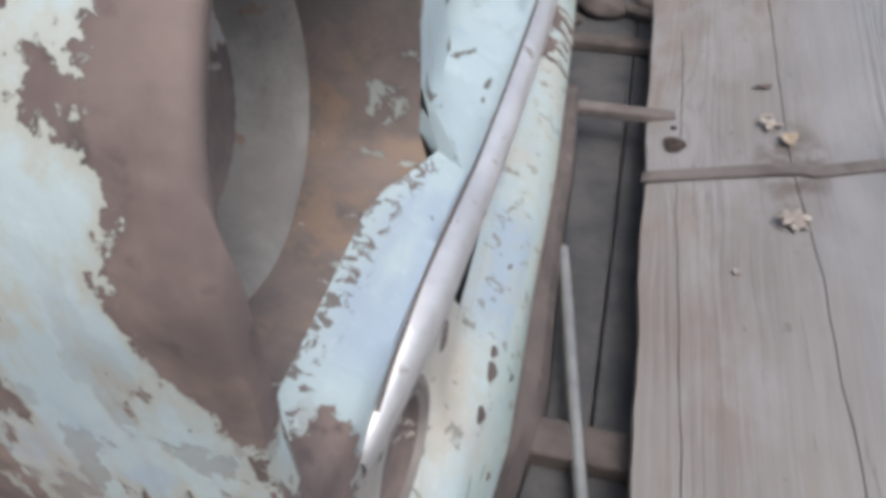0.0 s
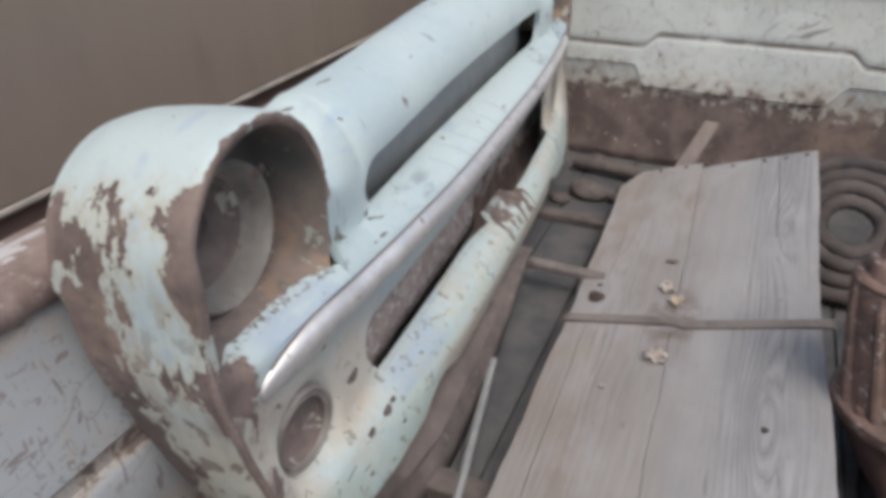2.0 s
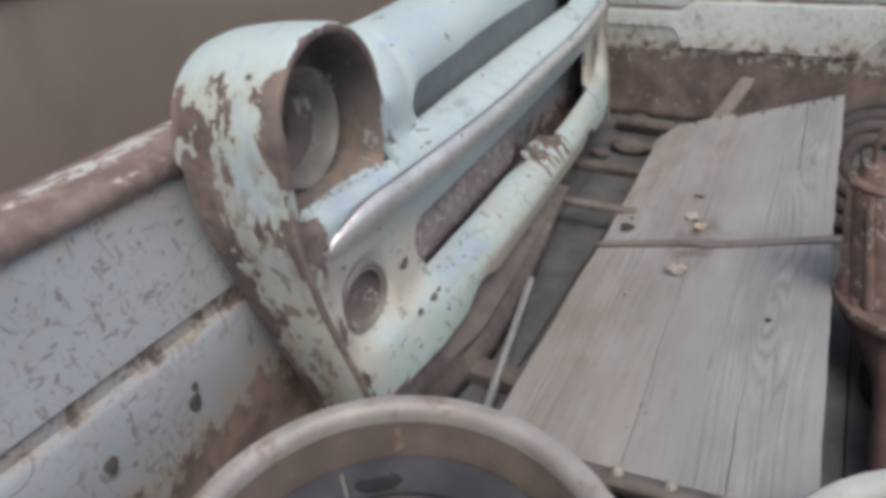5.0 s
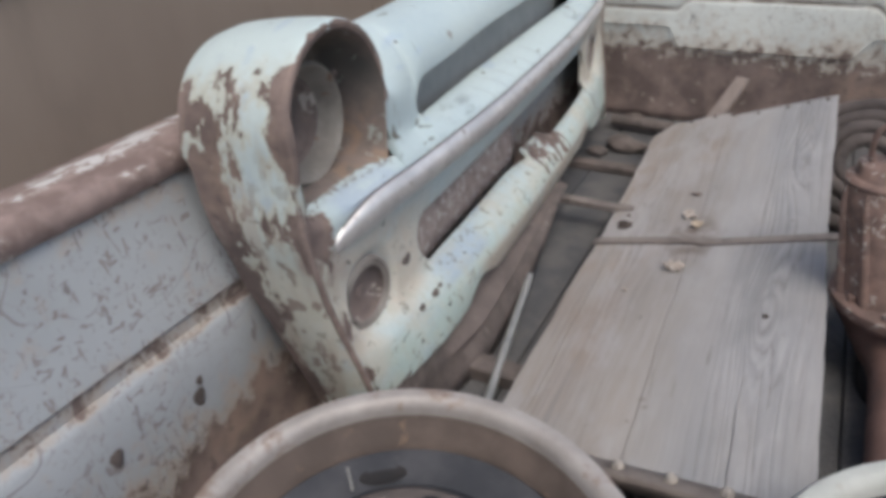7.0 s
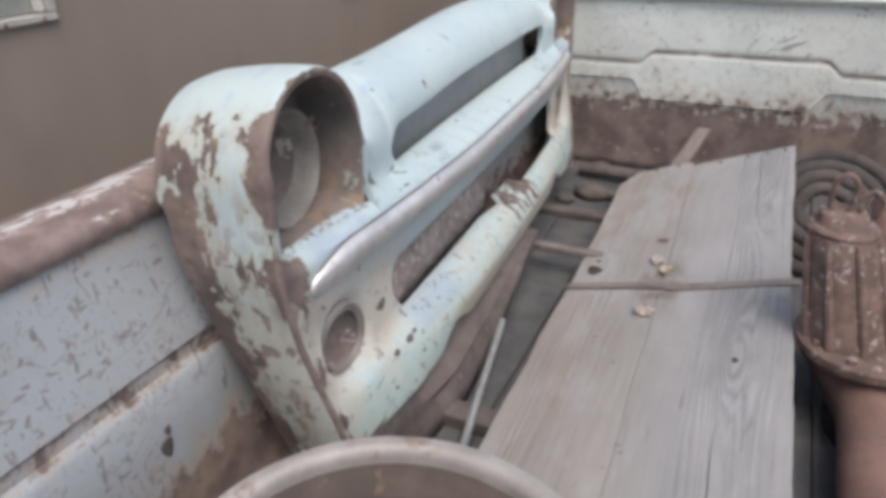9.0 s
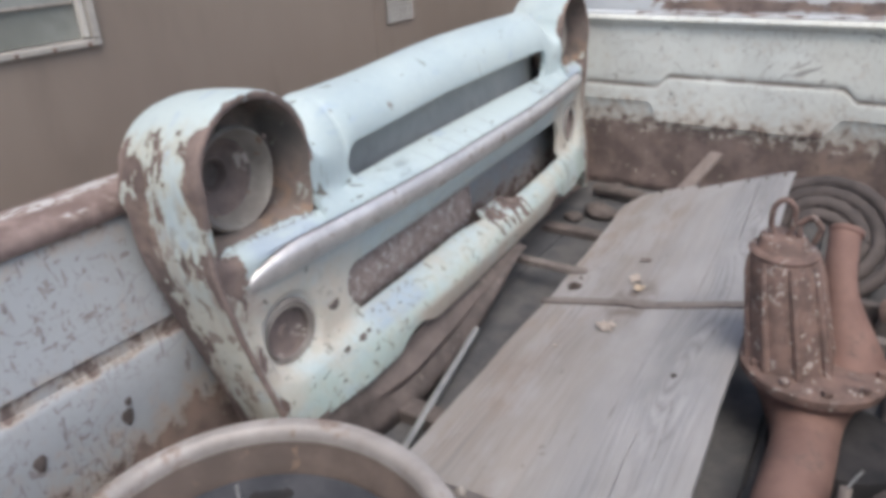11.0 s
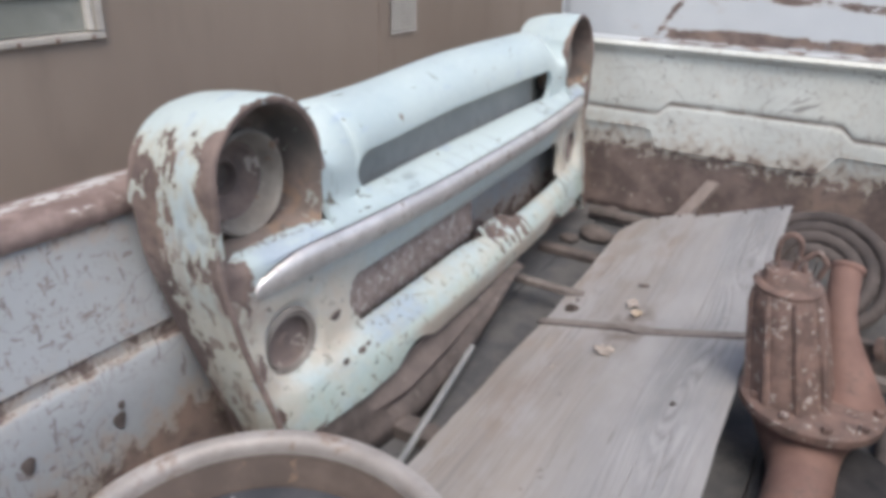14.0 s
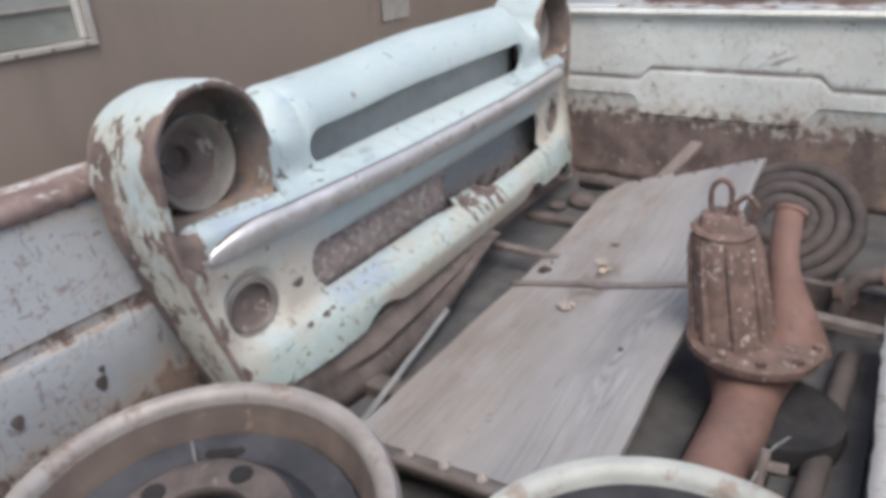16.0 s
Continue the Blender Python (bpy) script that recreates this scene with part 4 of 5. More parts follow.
# end caps
for sgn in (-1, 1):
    rows = []
    for z in list(np.linspace(bottom(AEND), 0.557, 22)) + [0.557 + (ZC - 0.557) * math.sin(q * math.pi / 2) for q in (0.25, 0.5, 0.75, 1.0)]:
        depth = along(z, [0.02, 0.25, 0.616], [0.135, 0.150, 0.185])
        t, q = ease(z, 0.45, ZC), math.asin(min(1.0, max(0.0, z - 0.557) / (ZC - 0.557))) * 2 / math.pi
        w0 = face_w(AEND, min(z, 0.557)) + 0.006 * math.sin(q * math.pi) - 0.006 * q
        row = []
        for q in [0.0] + [(s - 0.15) / 0.85 for s in np.linspace(0.2, 1, 14)]:
            rounded = 0.014 * math.sin(math.pi * q ** 0.7) * (1 - ease(z, 0.25, ZC))
            row.append(gpoint(sgn * AEND, z, w0 - depth * q) + Vector((0, sgn * rounded, -t * (0.022 * q * q + 0.03 * max(0.0, q - 0.8)))))
        row.append(row[-1] + Vector((-0.006, -sgn * 0.02, 0)))
        rows.append(row)
    lay(bm, rows, flip=sgn < 0)
bmesh.ops.remove_doubles(bm, verts=bm.verts, dist=0.0004)
part("panel", bm, M_GRILLE, grille, smooth=55, turn_out=False)


def bay_outline(k, drop=0.0):
    """The headlight opening's outline, scaled by k about its middle."""
    pts = [(AI * math.cos(t), AI * math.sin(t) + ZC) for t in np.linspace(0, math.pi, 25)]
    pts += [(-AI, z) for z in (0.59, 0.56, 0.52)] + [(-AI + 0.012, 0.506)] + [(x, 0.506) for x in np.linspace(-0.08, 0.08, 7)] + [(AI - 0.012, 0.506), (AI, 0.52), (AI, 0.56), (AI, 0.59)]
    return [(x * k, 0.60 + (z - 0.60) * k - drop) for x, z in pts]


for sgn in (-1, 1):
    bm = bmesh.new()
    loops = [(1.0, face_w(AC, 0.6) - 0.001), (0.995, -0.05), (0.985, -0.10), (0.97, -0.118), (0.93, -0.124)]
    rows = [[Vector((w if i else face_w(AC + x, z) + 0.001, sgn * bend(AC + x, z, sgn), z)) for x, z in bay_outline(k)] for i, (k, w) in enumerate(loops)]
    for q, w in ((0.110, -0.127), (0.104, -0.121), (0.090, -0.120)):
        turns = [math.atan2(z - 0.598, x) for x, z in bay_outline(1.0)]
        rows.append([Vector((w, sgn * (AC - 0.004 + q * math.cos(t)), 0.598 + q * math.sin(t))) for t in turns])
    lay(bm, rows, close_u=True)
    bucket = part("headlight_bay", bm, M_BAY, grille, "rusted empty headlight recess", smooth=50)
    bm = bmesh.new()
    ring = [(0.084, -0.122), (0.093, -0.110), (0.096, -0.092), (0.095, -0.080), (0.090, -0.076), (0.084, -0.082), (0.079, -0.10), (0.070, -0.115)]
    spin(bm, ring, 48, pose(0, sgn * (AC - 0.004), 0.598, 0, 90, 0))
    part("retaining_ring", bm, M_RING, bucket, "dull bare steel ring")
    bm = bmesh.new()
    dish = [(0.073, -0.112), (0.067, -0.117), (0.064, -0.117), (0.058, -0.126), (0.046, -0.135), (0.036, -0.139), (0.034, -0.134), (0.031, -0.134), (0.028, -0.139), (0.026, -0.152)]
    spin(bm, dish, 40, pose(0, sgn * (AC - 0.004), 0.598, 0, 90, 0))
    part("lamp_bucket", bm, M_BUCKET, bucket, "rusty hollow lamp bucket")
    bm = bmesh.new()
    spin(bm, [(0.026, -0.152), (0.015, -0.154), (0.0, -0.155)], 24, pose(0, sgn * (AC - 0.004), 0.598, 0, 90, 0))
    part("bulb_hole", bm, M_APRON, bucket)
    for t in (0.6, 2.7, 4.8):
        bm = bmesh.new()
        spin(bm, [(0.0, 0.004), (0.004, 0.0035), (0.006, 0.0)], 10, Matrix.Translation((-0.080, sgn * (AC - 0.004) + 0.100 * math.cos(t), 0.598 + 0.100 * math.sin(t))) @ pose(0, 0, 0, 0, 90, 0))
        part("screw", bm, M_BUCKET, bucket)
    bm = bmesh.new()
    seat = Matrix.Translation((-0.022, sgn * PARK_A, PARK_Z)) @ Matrix.Rotation(sgn * 0.11, 4, "Z") @ pose(0, 0, 0, 0, 90, 0)
    lamp = [(0.070, -0.006), (0.068, 0.003), (0.065, 0.006), (0.061, 0.006), (0.058, 0.003), (0.057, 0.0), (0.0555, 0.004), (0.053, 0.0045), (0.051, 0.001), (0.050, -0.008), (0.046, -0.011), (0.030, -0.013), (0.014, -0.012), (0.012, -0.008), (0.0, -0.007)]
    spin(bm, lamp[:9], 40, seat)
    turn_lamp = part("parking_lamp", bm, M_LAMP, grille, "round parking lamp socket with a worn rim")
    bm = bmesh.new()
    spin(bm, lamp[8:], 40, seat)
    part("socket", bm, M_BUCKET, turn_lamp)
    bm = bmesh.new()
    rows = []
    for t in np.linspace(0, 2 * math.pi, 41)[:-1]:
        a, z = PARK_A + (PARK_R + 0.001) * math.cos(t), PARK_Z + (PARK_R + 0.001) * math.sin(t)
        rim, floor_of = gpoint(sgn * a, z, face_w(a, z) - 0.0005), seat @ Vector((0, 0.064 * sgn * math.cos(t), -0.004))
        floor_of.z = PARK_Z + 0.064 * math.sin(t)
        rows.append([rim, rim.lerp(floor_of, 0.5) + Vector((-0.002, 0, 0)), floor_of])
    lay(bm, rows, close_v=True)
    part("lamp_well", bm, M_GRILLE, grille, smooth=60)

# rolled outer edges of the ends and the pale inner panel behind the upper slot
for sgn in (-1, 1):
    bm = bmesh.new()
    zs = np.linspace(0.03, 0.60, 26)
    tube(bm, [gpoint(sgn * (AEND - 0.003), z, face_w(AEND, min(z, 0.62)) - 0.003) for z in zs], [float(0.0062 - 0.0055 * ease(z, 0.48, 0.60)) for z in zs], 10)
    part("rolled_edge", bm, M_EDGE, grille, "rusty rolled edge")
bm = bmesh.new()
us = sorted(list(np.linspace(-0.60, 0.60, 31)) + [c + d for c in (-0.475, -0.27, 0.02, 0.31) for d in (-0.003, 0.003)])
lay(bm, [[(w - (0.004 if any(abs(u - c) < 0.002 for c in (-0.475, -0.27, 0.02, 0.31)) else 0) + 0.003 * noise.noise((4 * u, z * 6, 2)), u, z) for w, z in ((-0.086, 0.44), (-0.092, 0.50), (-0.096, 0.56), (-0.100, 0.62), (-0.104, 0.655))] for u in us])
part("inner_panel", bm, M_INNER, grille, "pale grey-green inner sheet", smooth=30, thick=0.002)

# rust holes near the near lamp
for u, z, r in ((-0.665, 0.288, 0.0145), (-0.634, 0.204, 0.0095), (-0.611, 0.207, 0.006), (-0.686, 0.203, 0.008), (-0.61, 0.165, 0.004), (-0.72, 0.150, 0.004)):
    bm = bmesh.new()
    spin(bm, [(0.0, 0.002), (r * 0.8, 0.002), (r * 1.05, -0.001)], 16, Matrix.Translation((face_w(abs(u), z), u, z)) @ pose(0, 0, 0, 0, 90 if z > 0.25 else 55, 0) @ Matrix.Diagonal((0.75, 1.25, 1, 1)), 0.15)
    part("rust_hole", bm, M_APRON, grille)

# bright bar across the panel
bm = bmesh.new()
rows = []
for u in [-0.880 + 0.02 * (1 - math.cos(t)) for t in np.linspace(0, math.pi / 2, 7)] + list(np.linspace(-0.84, 0.84, 60)) + [0.880 - 0.02 * (1 - math.cos(t)) for t in np.linspace(math.pi / 2, 0, 7)]:
    k = max(0.0, min(1.0, (0.881 - abs(u)) / 0.105)) ** 0.36
    top, low = 0.429 + 0.054 * k, 0.424 - 0.009 * k
    rows.append([Vector((face_w(abs(u), low + (top - low) * f) + k ** 1.2 * d, u, low + (top - low) * f)) for f, d in ((0.0, -0.004), (0.03, 0.003), (0.12, 0.009), (0.30, 0.015), (0.52, 0.019), (0.72, 0.019), (0.86, 0.015), (0.95, 0.008), (0.99, 0.002), (1.0, -0.004))])
lay(bm, rows)
part("bright_bar", bm, M_CHROME, grille, "dull worn bright-metal bar", smooth=60)
# thin dark tube that stands in for the shadow in the gap above the bar
bm = bmesh.new()
line = np.linspace(-0.86, 0.86, 60)
tube(bm, [(face_w(abs(u), 0.487) + 0.0008, float(u), 0.4305 + 0.0545 * max(0.0, min(1.0, (0.881 - abs(u)) / 0.105)) ** 0.36) for u in line], 0.0013, 6)
part("gap_shade", bm, M_APRON, grille, "dark strip painting the shaded gap above the bright bar")
bm = bmesh.new()
lay(bm, [[(w + 0.005 * noise.noise((5 * u, z * 12, 3)), u, z) for w, z in ((-0.034, 0.19), (-0.036, 0.24), (-0.040, 0.30), (-0.046, 0.37), (-0.065, 0.385))] for u in np.linspace(-0.66, 0.02, 30)])
part("backing_plate", bm, M_SCALE, grille, "scaly rusty plate behind the lower slot", smooth=50, thick=0.003)
bm = bmesh.new()
rows = []
for u in np.linspace(-0.84, 0.12, 46):
    drop = 1.0 - 0.90 * ease(u, -0.36, 0.10)
    keep = 1 - 0.7 * ease(-u, 0.50, 0.80)
    rows.append([(w * keep + 0.030 * (1 - keep) + 0.006 * noise.noise((0, 6 * u, w * 20)), u, 0.116 - (0.116 - z) * drop + 0.006 * noise.noise((9 * u, z * 9, 1))) for w, z in ((0.050, 0.116), (0.046, 0.098), (0.058, 0.080), (0.080, 0.060), (0.070, 0.036), (0.092, 0.008), (0.098, -0.032))])
lay(bm, rows)
part("apron", bm, M_APRON, grille, "dark rusty apron under the panel", smooth=50, thick=0.003)

# ---- boards on the bed ----


def board_z(x, y):
    k1, k2 = ease(y, 0.4, 0.9), ease(y, 1.2, 1.92)
    return 0.042 + 0.11 * (x - 0.41) + k1 * (0.004 + 0.09 * (x - 0.41)) + k2 * (0.042 + 0.16 * (x - 0.38))


def board_edge(y, side):
    return 0.035 * (0.8 - y) * (1 if side > 3.5 else 0.6) * 0.9 + 0.004 * noise.noise((side, 5 * y, 0)) + 0.0025 * noise.noise((side, 17 * y, 3))


boards = thing("board_cover", "two grey weathered planks joined by a rusty strap", "boards")
PLANK_EDGES = (0.378, 0.615, 0.901)


def plank(x0, x1, y0, y1, lift, tag, cracks=(), corner=0.0):
    """One warped plank with its own uneven edges; cracks: x and the stretch of y of each drying crack."""
    bm = bmesh.new()
    ys = list(np.linspace(y0, y1, 70))
    xs = set(np.linspace(x0, x1, 9))
    for cx, _, _ in cracks:
        xs |= {cx - 0.0009, cx, cx + 0.0009}
    xs = sorted(xs)
    for low in (0.0, 0.024):
        rows = []
        for y in ys:
            row = []
            for k, x in enumerate(xs):
                f = (x - x0) / (x1 - x0)
                px = x + board_edge(y, 7 * x0) * (1 - f) + board_edge(y, 7 * x1) * f
                z = board_z(px, y) + lift - low - (0.002 if k in (0, len(xs) - 1) and not low else 0)
                py = y + (0.0025 * noise.noise((x * 30, tag, 0)) if y in (y0, y1) else 0) - corner * max(0.0, 0.43 - x) / 0.05 * ease(y, y1 - 0.3, y1)
                if not low:
                    z += 0.0006 * noise.noise((x * 160, y * 6, tag))
                    for cx, c0, c1 in cracks:
                        if abs(x - cx) < 1e-6 and c0 < y < c1:
                            z -= 0.009 * math.sin(math.pi * (y - c0) / (c1 - c0)) ** 0.4
                            px += 0.004 * noise.noise((y * 9, cx, 1))
                        elif 0.0005 < abs(x - cx) < 0.002 and c0 < y < c1:
                            px += 0.004 * noise.noise((y * 9, cx, 1))
                row.append((px, py, z))
            rows.append(row)
        lay(bm, rows)
    bmesh.ops.bridge_loops(bm, edges=[e for e in bm.edges if e.is_boundary])
    return part("plank", bm, M_WOOD, boards, smooth=35)


plank(PLANK_EDGES[0], PLANK_EDGES[1] - 0.0006, 0.39, 1.925, 0.0, 2, ((0.430, 0.38, 1.12), (0.441, 1.25, 1.62)), 0.09)
plank(PLANK_EDGES[1] + 0.0006, PLANK_EDGES[2], 0.385, 1.885, 0.0015, 3, ((0.775, 0.38, 0.66), (0.812, 1.50, 1.86)))
for x in (0.46, 0.53, 0.585, 0.66, 0.74, 0.79, 0.845):
    bm = bmesh.new()
    y = 1.905 - 0.045 * ease(x, 0.6, 0.63)
    spin(bm, [(0.0, 0.005), (0.004, 0.004), (0.006, 0.001), (0.005, -0.004)], 10, Matrix.Translation((x + 0.01 * noise.noise((x * 50, 0, 0)), y, board_z(x, y) + 0.002)), 0.2)
    part("nail", bm, M_APRON, boards)
bm = bmesh.new()
lay(bm, [[(x, 1.145 + 0.16 * max(0.0, x - 0.62) + (0.012 * math.sin((x - 0.4) * 6) if x < 0.62 else 0.0) + dy, board_z(x, 1.16) + dz) for dy, dz in ((-0.014, 0.001), (-0.013, 0.006), (0.013, 0.006), (0.014, 0.001))] for x in np.linspace(0.365, 0.912, 30)])
part("strap", bm, M_STRAP, boards, "thin rusty steel strap", smooth=30, thick=0.002)
bm = bmesh.new()
lay(bm, [[(x, 0.385 + dy, board_z(x, 0.38) + dz) for dy, dz in ((0.026, 0.004), (0.0, 0.005), (-0.004, 0.001), (-0.006, -0.020))] for x in np.linspace(0.42, 0.93, 12)])
part("edge_strip", bm, M_STRAP, boards, "rusty angle-iron edging", smooth=30, thick=0.003)
for x in (0.46, 0.545, 0.628, 0.712, 0.795, 0.875):
    bm = bmesh.new()
    spin(bm, [(0.0, 0.012), (0.005, 0.011), (0.009, 0.007), (0.011, 0.0)], 14, Matrix.Translation((x, 0.404, board_z(x, 0.40) + 0.005)))
    part("bolt", bm, M_SILL, boards, "dull round bolt head")
for x, y, r in ((0.421, 1.243, 0.024), (0.416, 1.295, 0.006), (0.796, 0.849, 0.007)):
    bm = bmesh.new()
    spin(bm, [(0.0, 0.0), (r * 0.8, 0.0), (r, -0.003)], 16, Matrix.Translation((x, y, board_z(x, y) + 0.0035)), 0.15)
    part("knot_hole", bm, M_KNOT, boards)

# ---- wheel rims ----


def wheel_rim(name, label, at, radius, lip_mat, disc_mat, inner_mat=M_RIM_IN):
    rim = thing(name, label, "wheel rim", at, "loose wheel rims in the bed")
    r = radius
    bm = bmesh.new()
    lip = [(r - 0.041, -0.026), (r - 0.039, -0.012), (r - 0.034, -0.002), (r - 0.024, 0.003), (r - 0.010, 0.000), (r - 0.001, -0.016), (r - 0.002, -0.030), (r - 0.012, -0.034)]
    spin(bm, lip, 96)
    part("lip", bm, lip_mat, rim)
    bm = bmesh.new()
    spin(bm, [(r - 0.012, -0.034), (r - 0.034, -0.040), (r - 0.052, -0.09), (r - 0.056, -0.17), (r - 0.03, -0.20), (r - 0.006, -0.205), (r - 0.004, -0.225)], 72)
    part("outer_barrel", bm, M_RIM_IN, rim)
    bm = bmesh.new()
    spin(bm, [(r - 0.041, -0.024), (r - 0.045, -0.040), (r - 0.054, -0.062), (r - 0.060, -0.085), (r - 0.066, -0.15), (r - 0.070, -0.22)], 72)
    part("inner_barrel", bm, inner_mat, rim, "dirty inside of the rim")
    # disc with a wide hub opening; flat dark discs paint the shade in lug and hand holes
    bm = bmesh.new()
    segs, radii = 96, [r - 0.057, r - 0.065, r - 0.080, 0.185, 0.160, 0.147, 0.138, 0.100, 0.086, 0.082]
    high = [-0.086, -0.076, -0.080, -0.088, -0.062, -0.042, -0.036, -0.034, -0.036, -0.052]
    grid = [[bm.verts.new((q * math.cos(2 * math.pi * i / segs), q * math.sin(2 * math.pi * i / segs), h)) for q, h in zip(radii, high)] for i in range(segs)]
    for i in range(segs):
        for j in range(5):
            bm.faces.new((grid[i][j], grid[(i + 1) % segs][j], grid[(i + 1) % segs][j + 1], grid[i][j + 1]))
    for v in [v for v in bm.verts if not v.link_faces]:
        bm.verts.remove(v)
    disc = part("disc", bm, disc_mat, rim, "dark painted wheel disc", thick=0.006)
    bm = bmesh.new()
    spin(bm, list(zip(radii, high))[5:], 72)
    part("hub_face", bm, M_APRON, disc, "brown-grey hub face", thick=0.006)
    for i in range(5):
        a = 2 * math.pi * (i + 1.16) / 5
        bm = bmesh.new()
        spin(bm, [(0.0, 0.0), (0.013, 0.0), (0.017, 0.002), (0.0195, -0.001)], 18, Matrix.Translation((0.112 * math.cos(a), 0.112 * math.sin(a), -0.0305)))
        part("lug_hole_shade", bm, M_HOLE, rim)
    for a in (0.35, 1.92, 3.49, 5.06):
        bm = bmesh.new()
        q = (r - 0.080 + 0.185) / 2
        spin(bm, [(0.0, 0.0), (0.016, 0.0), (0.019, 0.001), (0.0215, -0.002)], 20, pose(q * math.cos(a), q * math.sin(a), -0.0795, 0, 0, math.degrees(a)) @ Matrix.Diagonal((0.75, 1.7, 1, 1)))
        part("hand_hole_shade", bm, M_HOLE, disc)
    bm = bmesh.new()
    tube(bm, [(-0.108, 0.160, -0.080), (-0.112, 0.166, -0.064), (-0.116, 0.172, -0.048)], 0.0025, 8)
    part("valve_stem", bm, M_ROD, rim)
    return rim


wheel_rim("wheel_rim", "bare brown-grey steel wheel rim lying flat", pose(0.478, -0.006, 0.238, 3, 3, 20), 0.304, M_RIM, M_DISC)
wheel_rim("wheel_rim", "pale green-white steel wheel rim lying flat", pose(1.112, 0.145, 0.27, 0, 0, 70), 0.285, M_RIM_PALE, M_DISC, M_DISC)

# ---- axle housing ----
axle = thing("axle_housing", "rusty ribbed axle housing standing on its flange", "axle housing")
AX = Matrix.Translation((1.034, 0.99, 0.0))
LEAN = Matrix(((1, 0, -0.235, 0.994 + 0.235 * 0.15), (0, 1, 0.19, 0.975 - 0.19 * 0.15), (0, 0, 1, 0), (0, 0, 0, 1)))
bm = bmesh.new()
spin(bm, [(0.079, 0.150), (0.077, 0.17), (0.073, 0.26), (0.069, 0.33), (0.066, 0.358), (0.058, 0.374), (0.047, 0.384), (0.044, 0.40), (0.040, 0.404), (0.0, 0.404)], 40, LEAN, 0.02)
body_part = part("ribbed_cone", bm, M_GREASE, axle, "greasy flaking ribbed housing")
for i in range(8):
    a = 2 * math.pi * i / 8 + 0.35
    bm = bmesh.new()
    tube(bm, [LEAN @ Vector((q * math.cos(a), q * math.sin(a), z)) for q, z in ((0.079, 0.155), (0.0735, 0.25), (0.069, 0.33), (0.063, 0.362))], [0.0095, 0.0085, 0.008, 0.006], 8)
    part("rib", bm, M_GREASE, body_part)
bm = bmesh.new()
spin(bm, [(0.050, 0.362), (0.064, 0.366), (0.066, 0.374), (0.060, 0.380), (0.048, 0.381)], 32, LEAN)
part("collar", bm, M_GREASE, body_part)
bm = bmesh.new()
spin(bm, [(0.060, 0.128), (0.128, 0.128), (0.136, 0.133), (0.137, 0.150), (0.130, 0.156), (0.10, 0.158), (0.0, 0.160)], 48, AX)
part("flange", bm, M_GREASE, axle, "red-brown bolted flange")
for i in range(10):
    a = 2 * math.pi * i / 10
    bm = bmesh.new()
    spin(bm, [(0.0, 0.168), (0.009, 0.168), (0.010, 0.156)], 6, AX @ Matrix.Translation((0.121 * math.cos(a), 0.121 * math.sin(a), 0)))
    part("bolt", bm, M_GREASE, axle)
bm = bmesh.new()
tube(bm, curve_points([(1.034, 0.990, 0.132), (1.035, 0.986, 0.102), (1.040, 0.950, 0.066), (1.052, 0.85, 0.048), (1.05, 0.72, 0.042), (1.045, 0.56, 0.04), (1.04, 0.42, 0.04)], 8), [0.127 - 0.067 * ease(i / 48, 0.04, 0.52) for i in range(49)], 28)
part("axle_tube", bm, M_PRIMER, axle, "red oxide axle tube")
for x, top, name in ((0.930, 0.478, "lifting_loop"), (0.980, 0.450, "yoke")):
    bm = bmesh.new()
    tube(bm, curve_points([(x - 0.012, 1.025, 0.395), (x - 0.020, 1.022, 0.425), (x - 0.018, 1.02, top - 0.016), (x, 1.02, top), (x + 0.018, 1.02, top - 0.016), (x + 0.019, 1.022, 0.425), (x + 0.011, 1.025, 0.395)], 6), 0.0058, 8)
    part(name, bm, M_GREASE, axle, "thin iron loop")
bm = bmesh.new()
tube(bm, curve_points([(1.110, 1.030, 0.10), (1.085, 1.07, 0.18), (1.052, 1.125, 0.27), (1.040, 1.185, 0.335), (1.040, 1.21, 0.360)], 8), [0.074 - 0.043 * ease(i / 32, 0.0, 0.5) + (0.004 if i > 28 else 0) for i in range(33)], 24)
part("arm", bm, M_PRIMER, axle, "red-brown side arm")
bm = bmesh.new()
spin(bm, [(0.0, 0.045), (0.09, 0.042), (0.125, 0.03), (0.132, 0.0), (0.125, -0.035)], 40, Matrix.Translation((1.11, 0.93, 0.0)))
part("brake_drum", bm, M_DRUM, axle, "dark brake drum under the flange")

coil = thing("hose_coil", "coil of thick dusty old hose", "hose", pose(0.970, 1.70, 0.125, 40, 0, -4))
for q, h in ((0.190, 0.0), (0.149, 0.006), (0.110, 0.014), (0.072, 0.010)):
    bm = bmesh.new()
    tube(bm, [(q * math.cos(t), q * math.sin(t), h + 0.006 * math.sin(3 * t + 20 * q)) for t in np.linspace(0, 2 * math.pi, 49)], [0.0205 + 0.0015 * math.sin(2 * i + 9 * q) for i in range(49)], 12, cap=False)
    part("turn", bm, M_RUBBER, coil)

# ---- loose parts round the boards ----


def simple(name, label, category, bm, material, **more):
    ob = part(name, bm, material, None, **more)
    return tagged(ob, label, category)


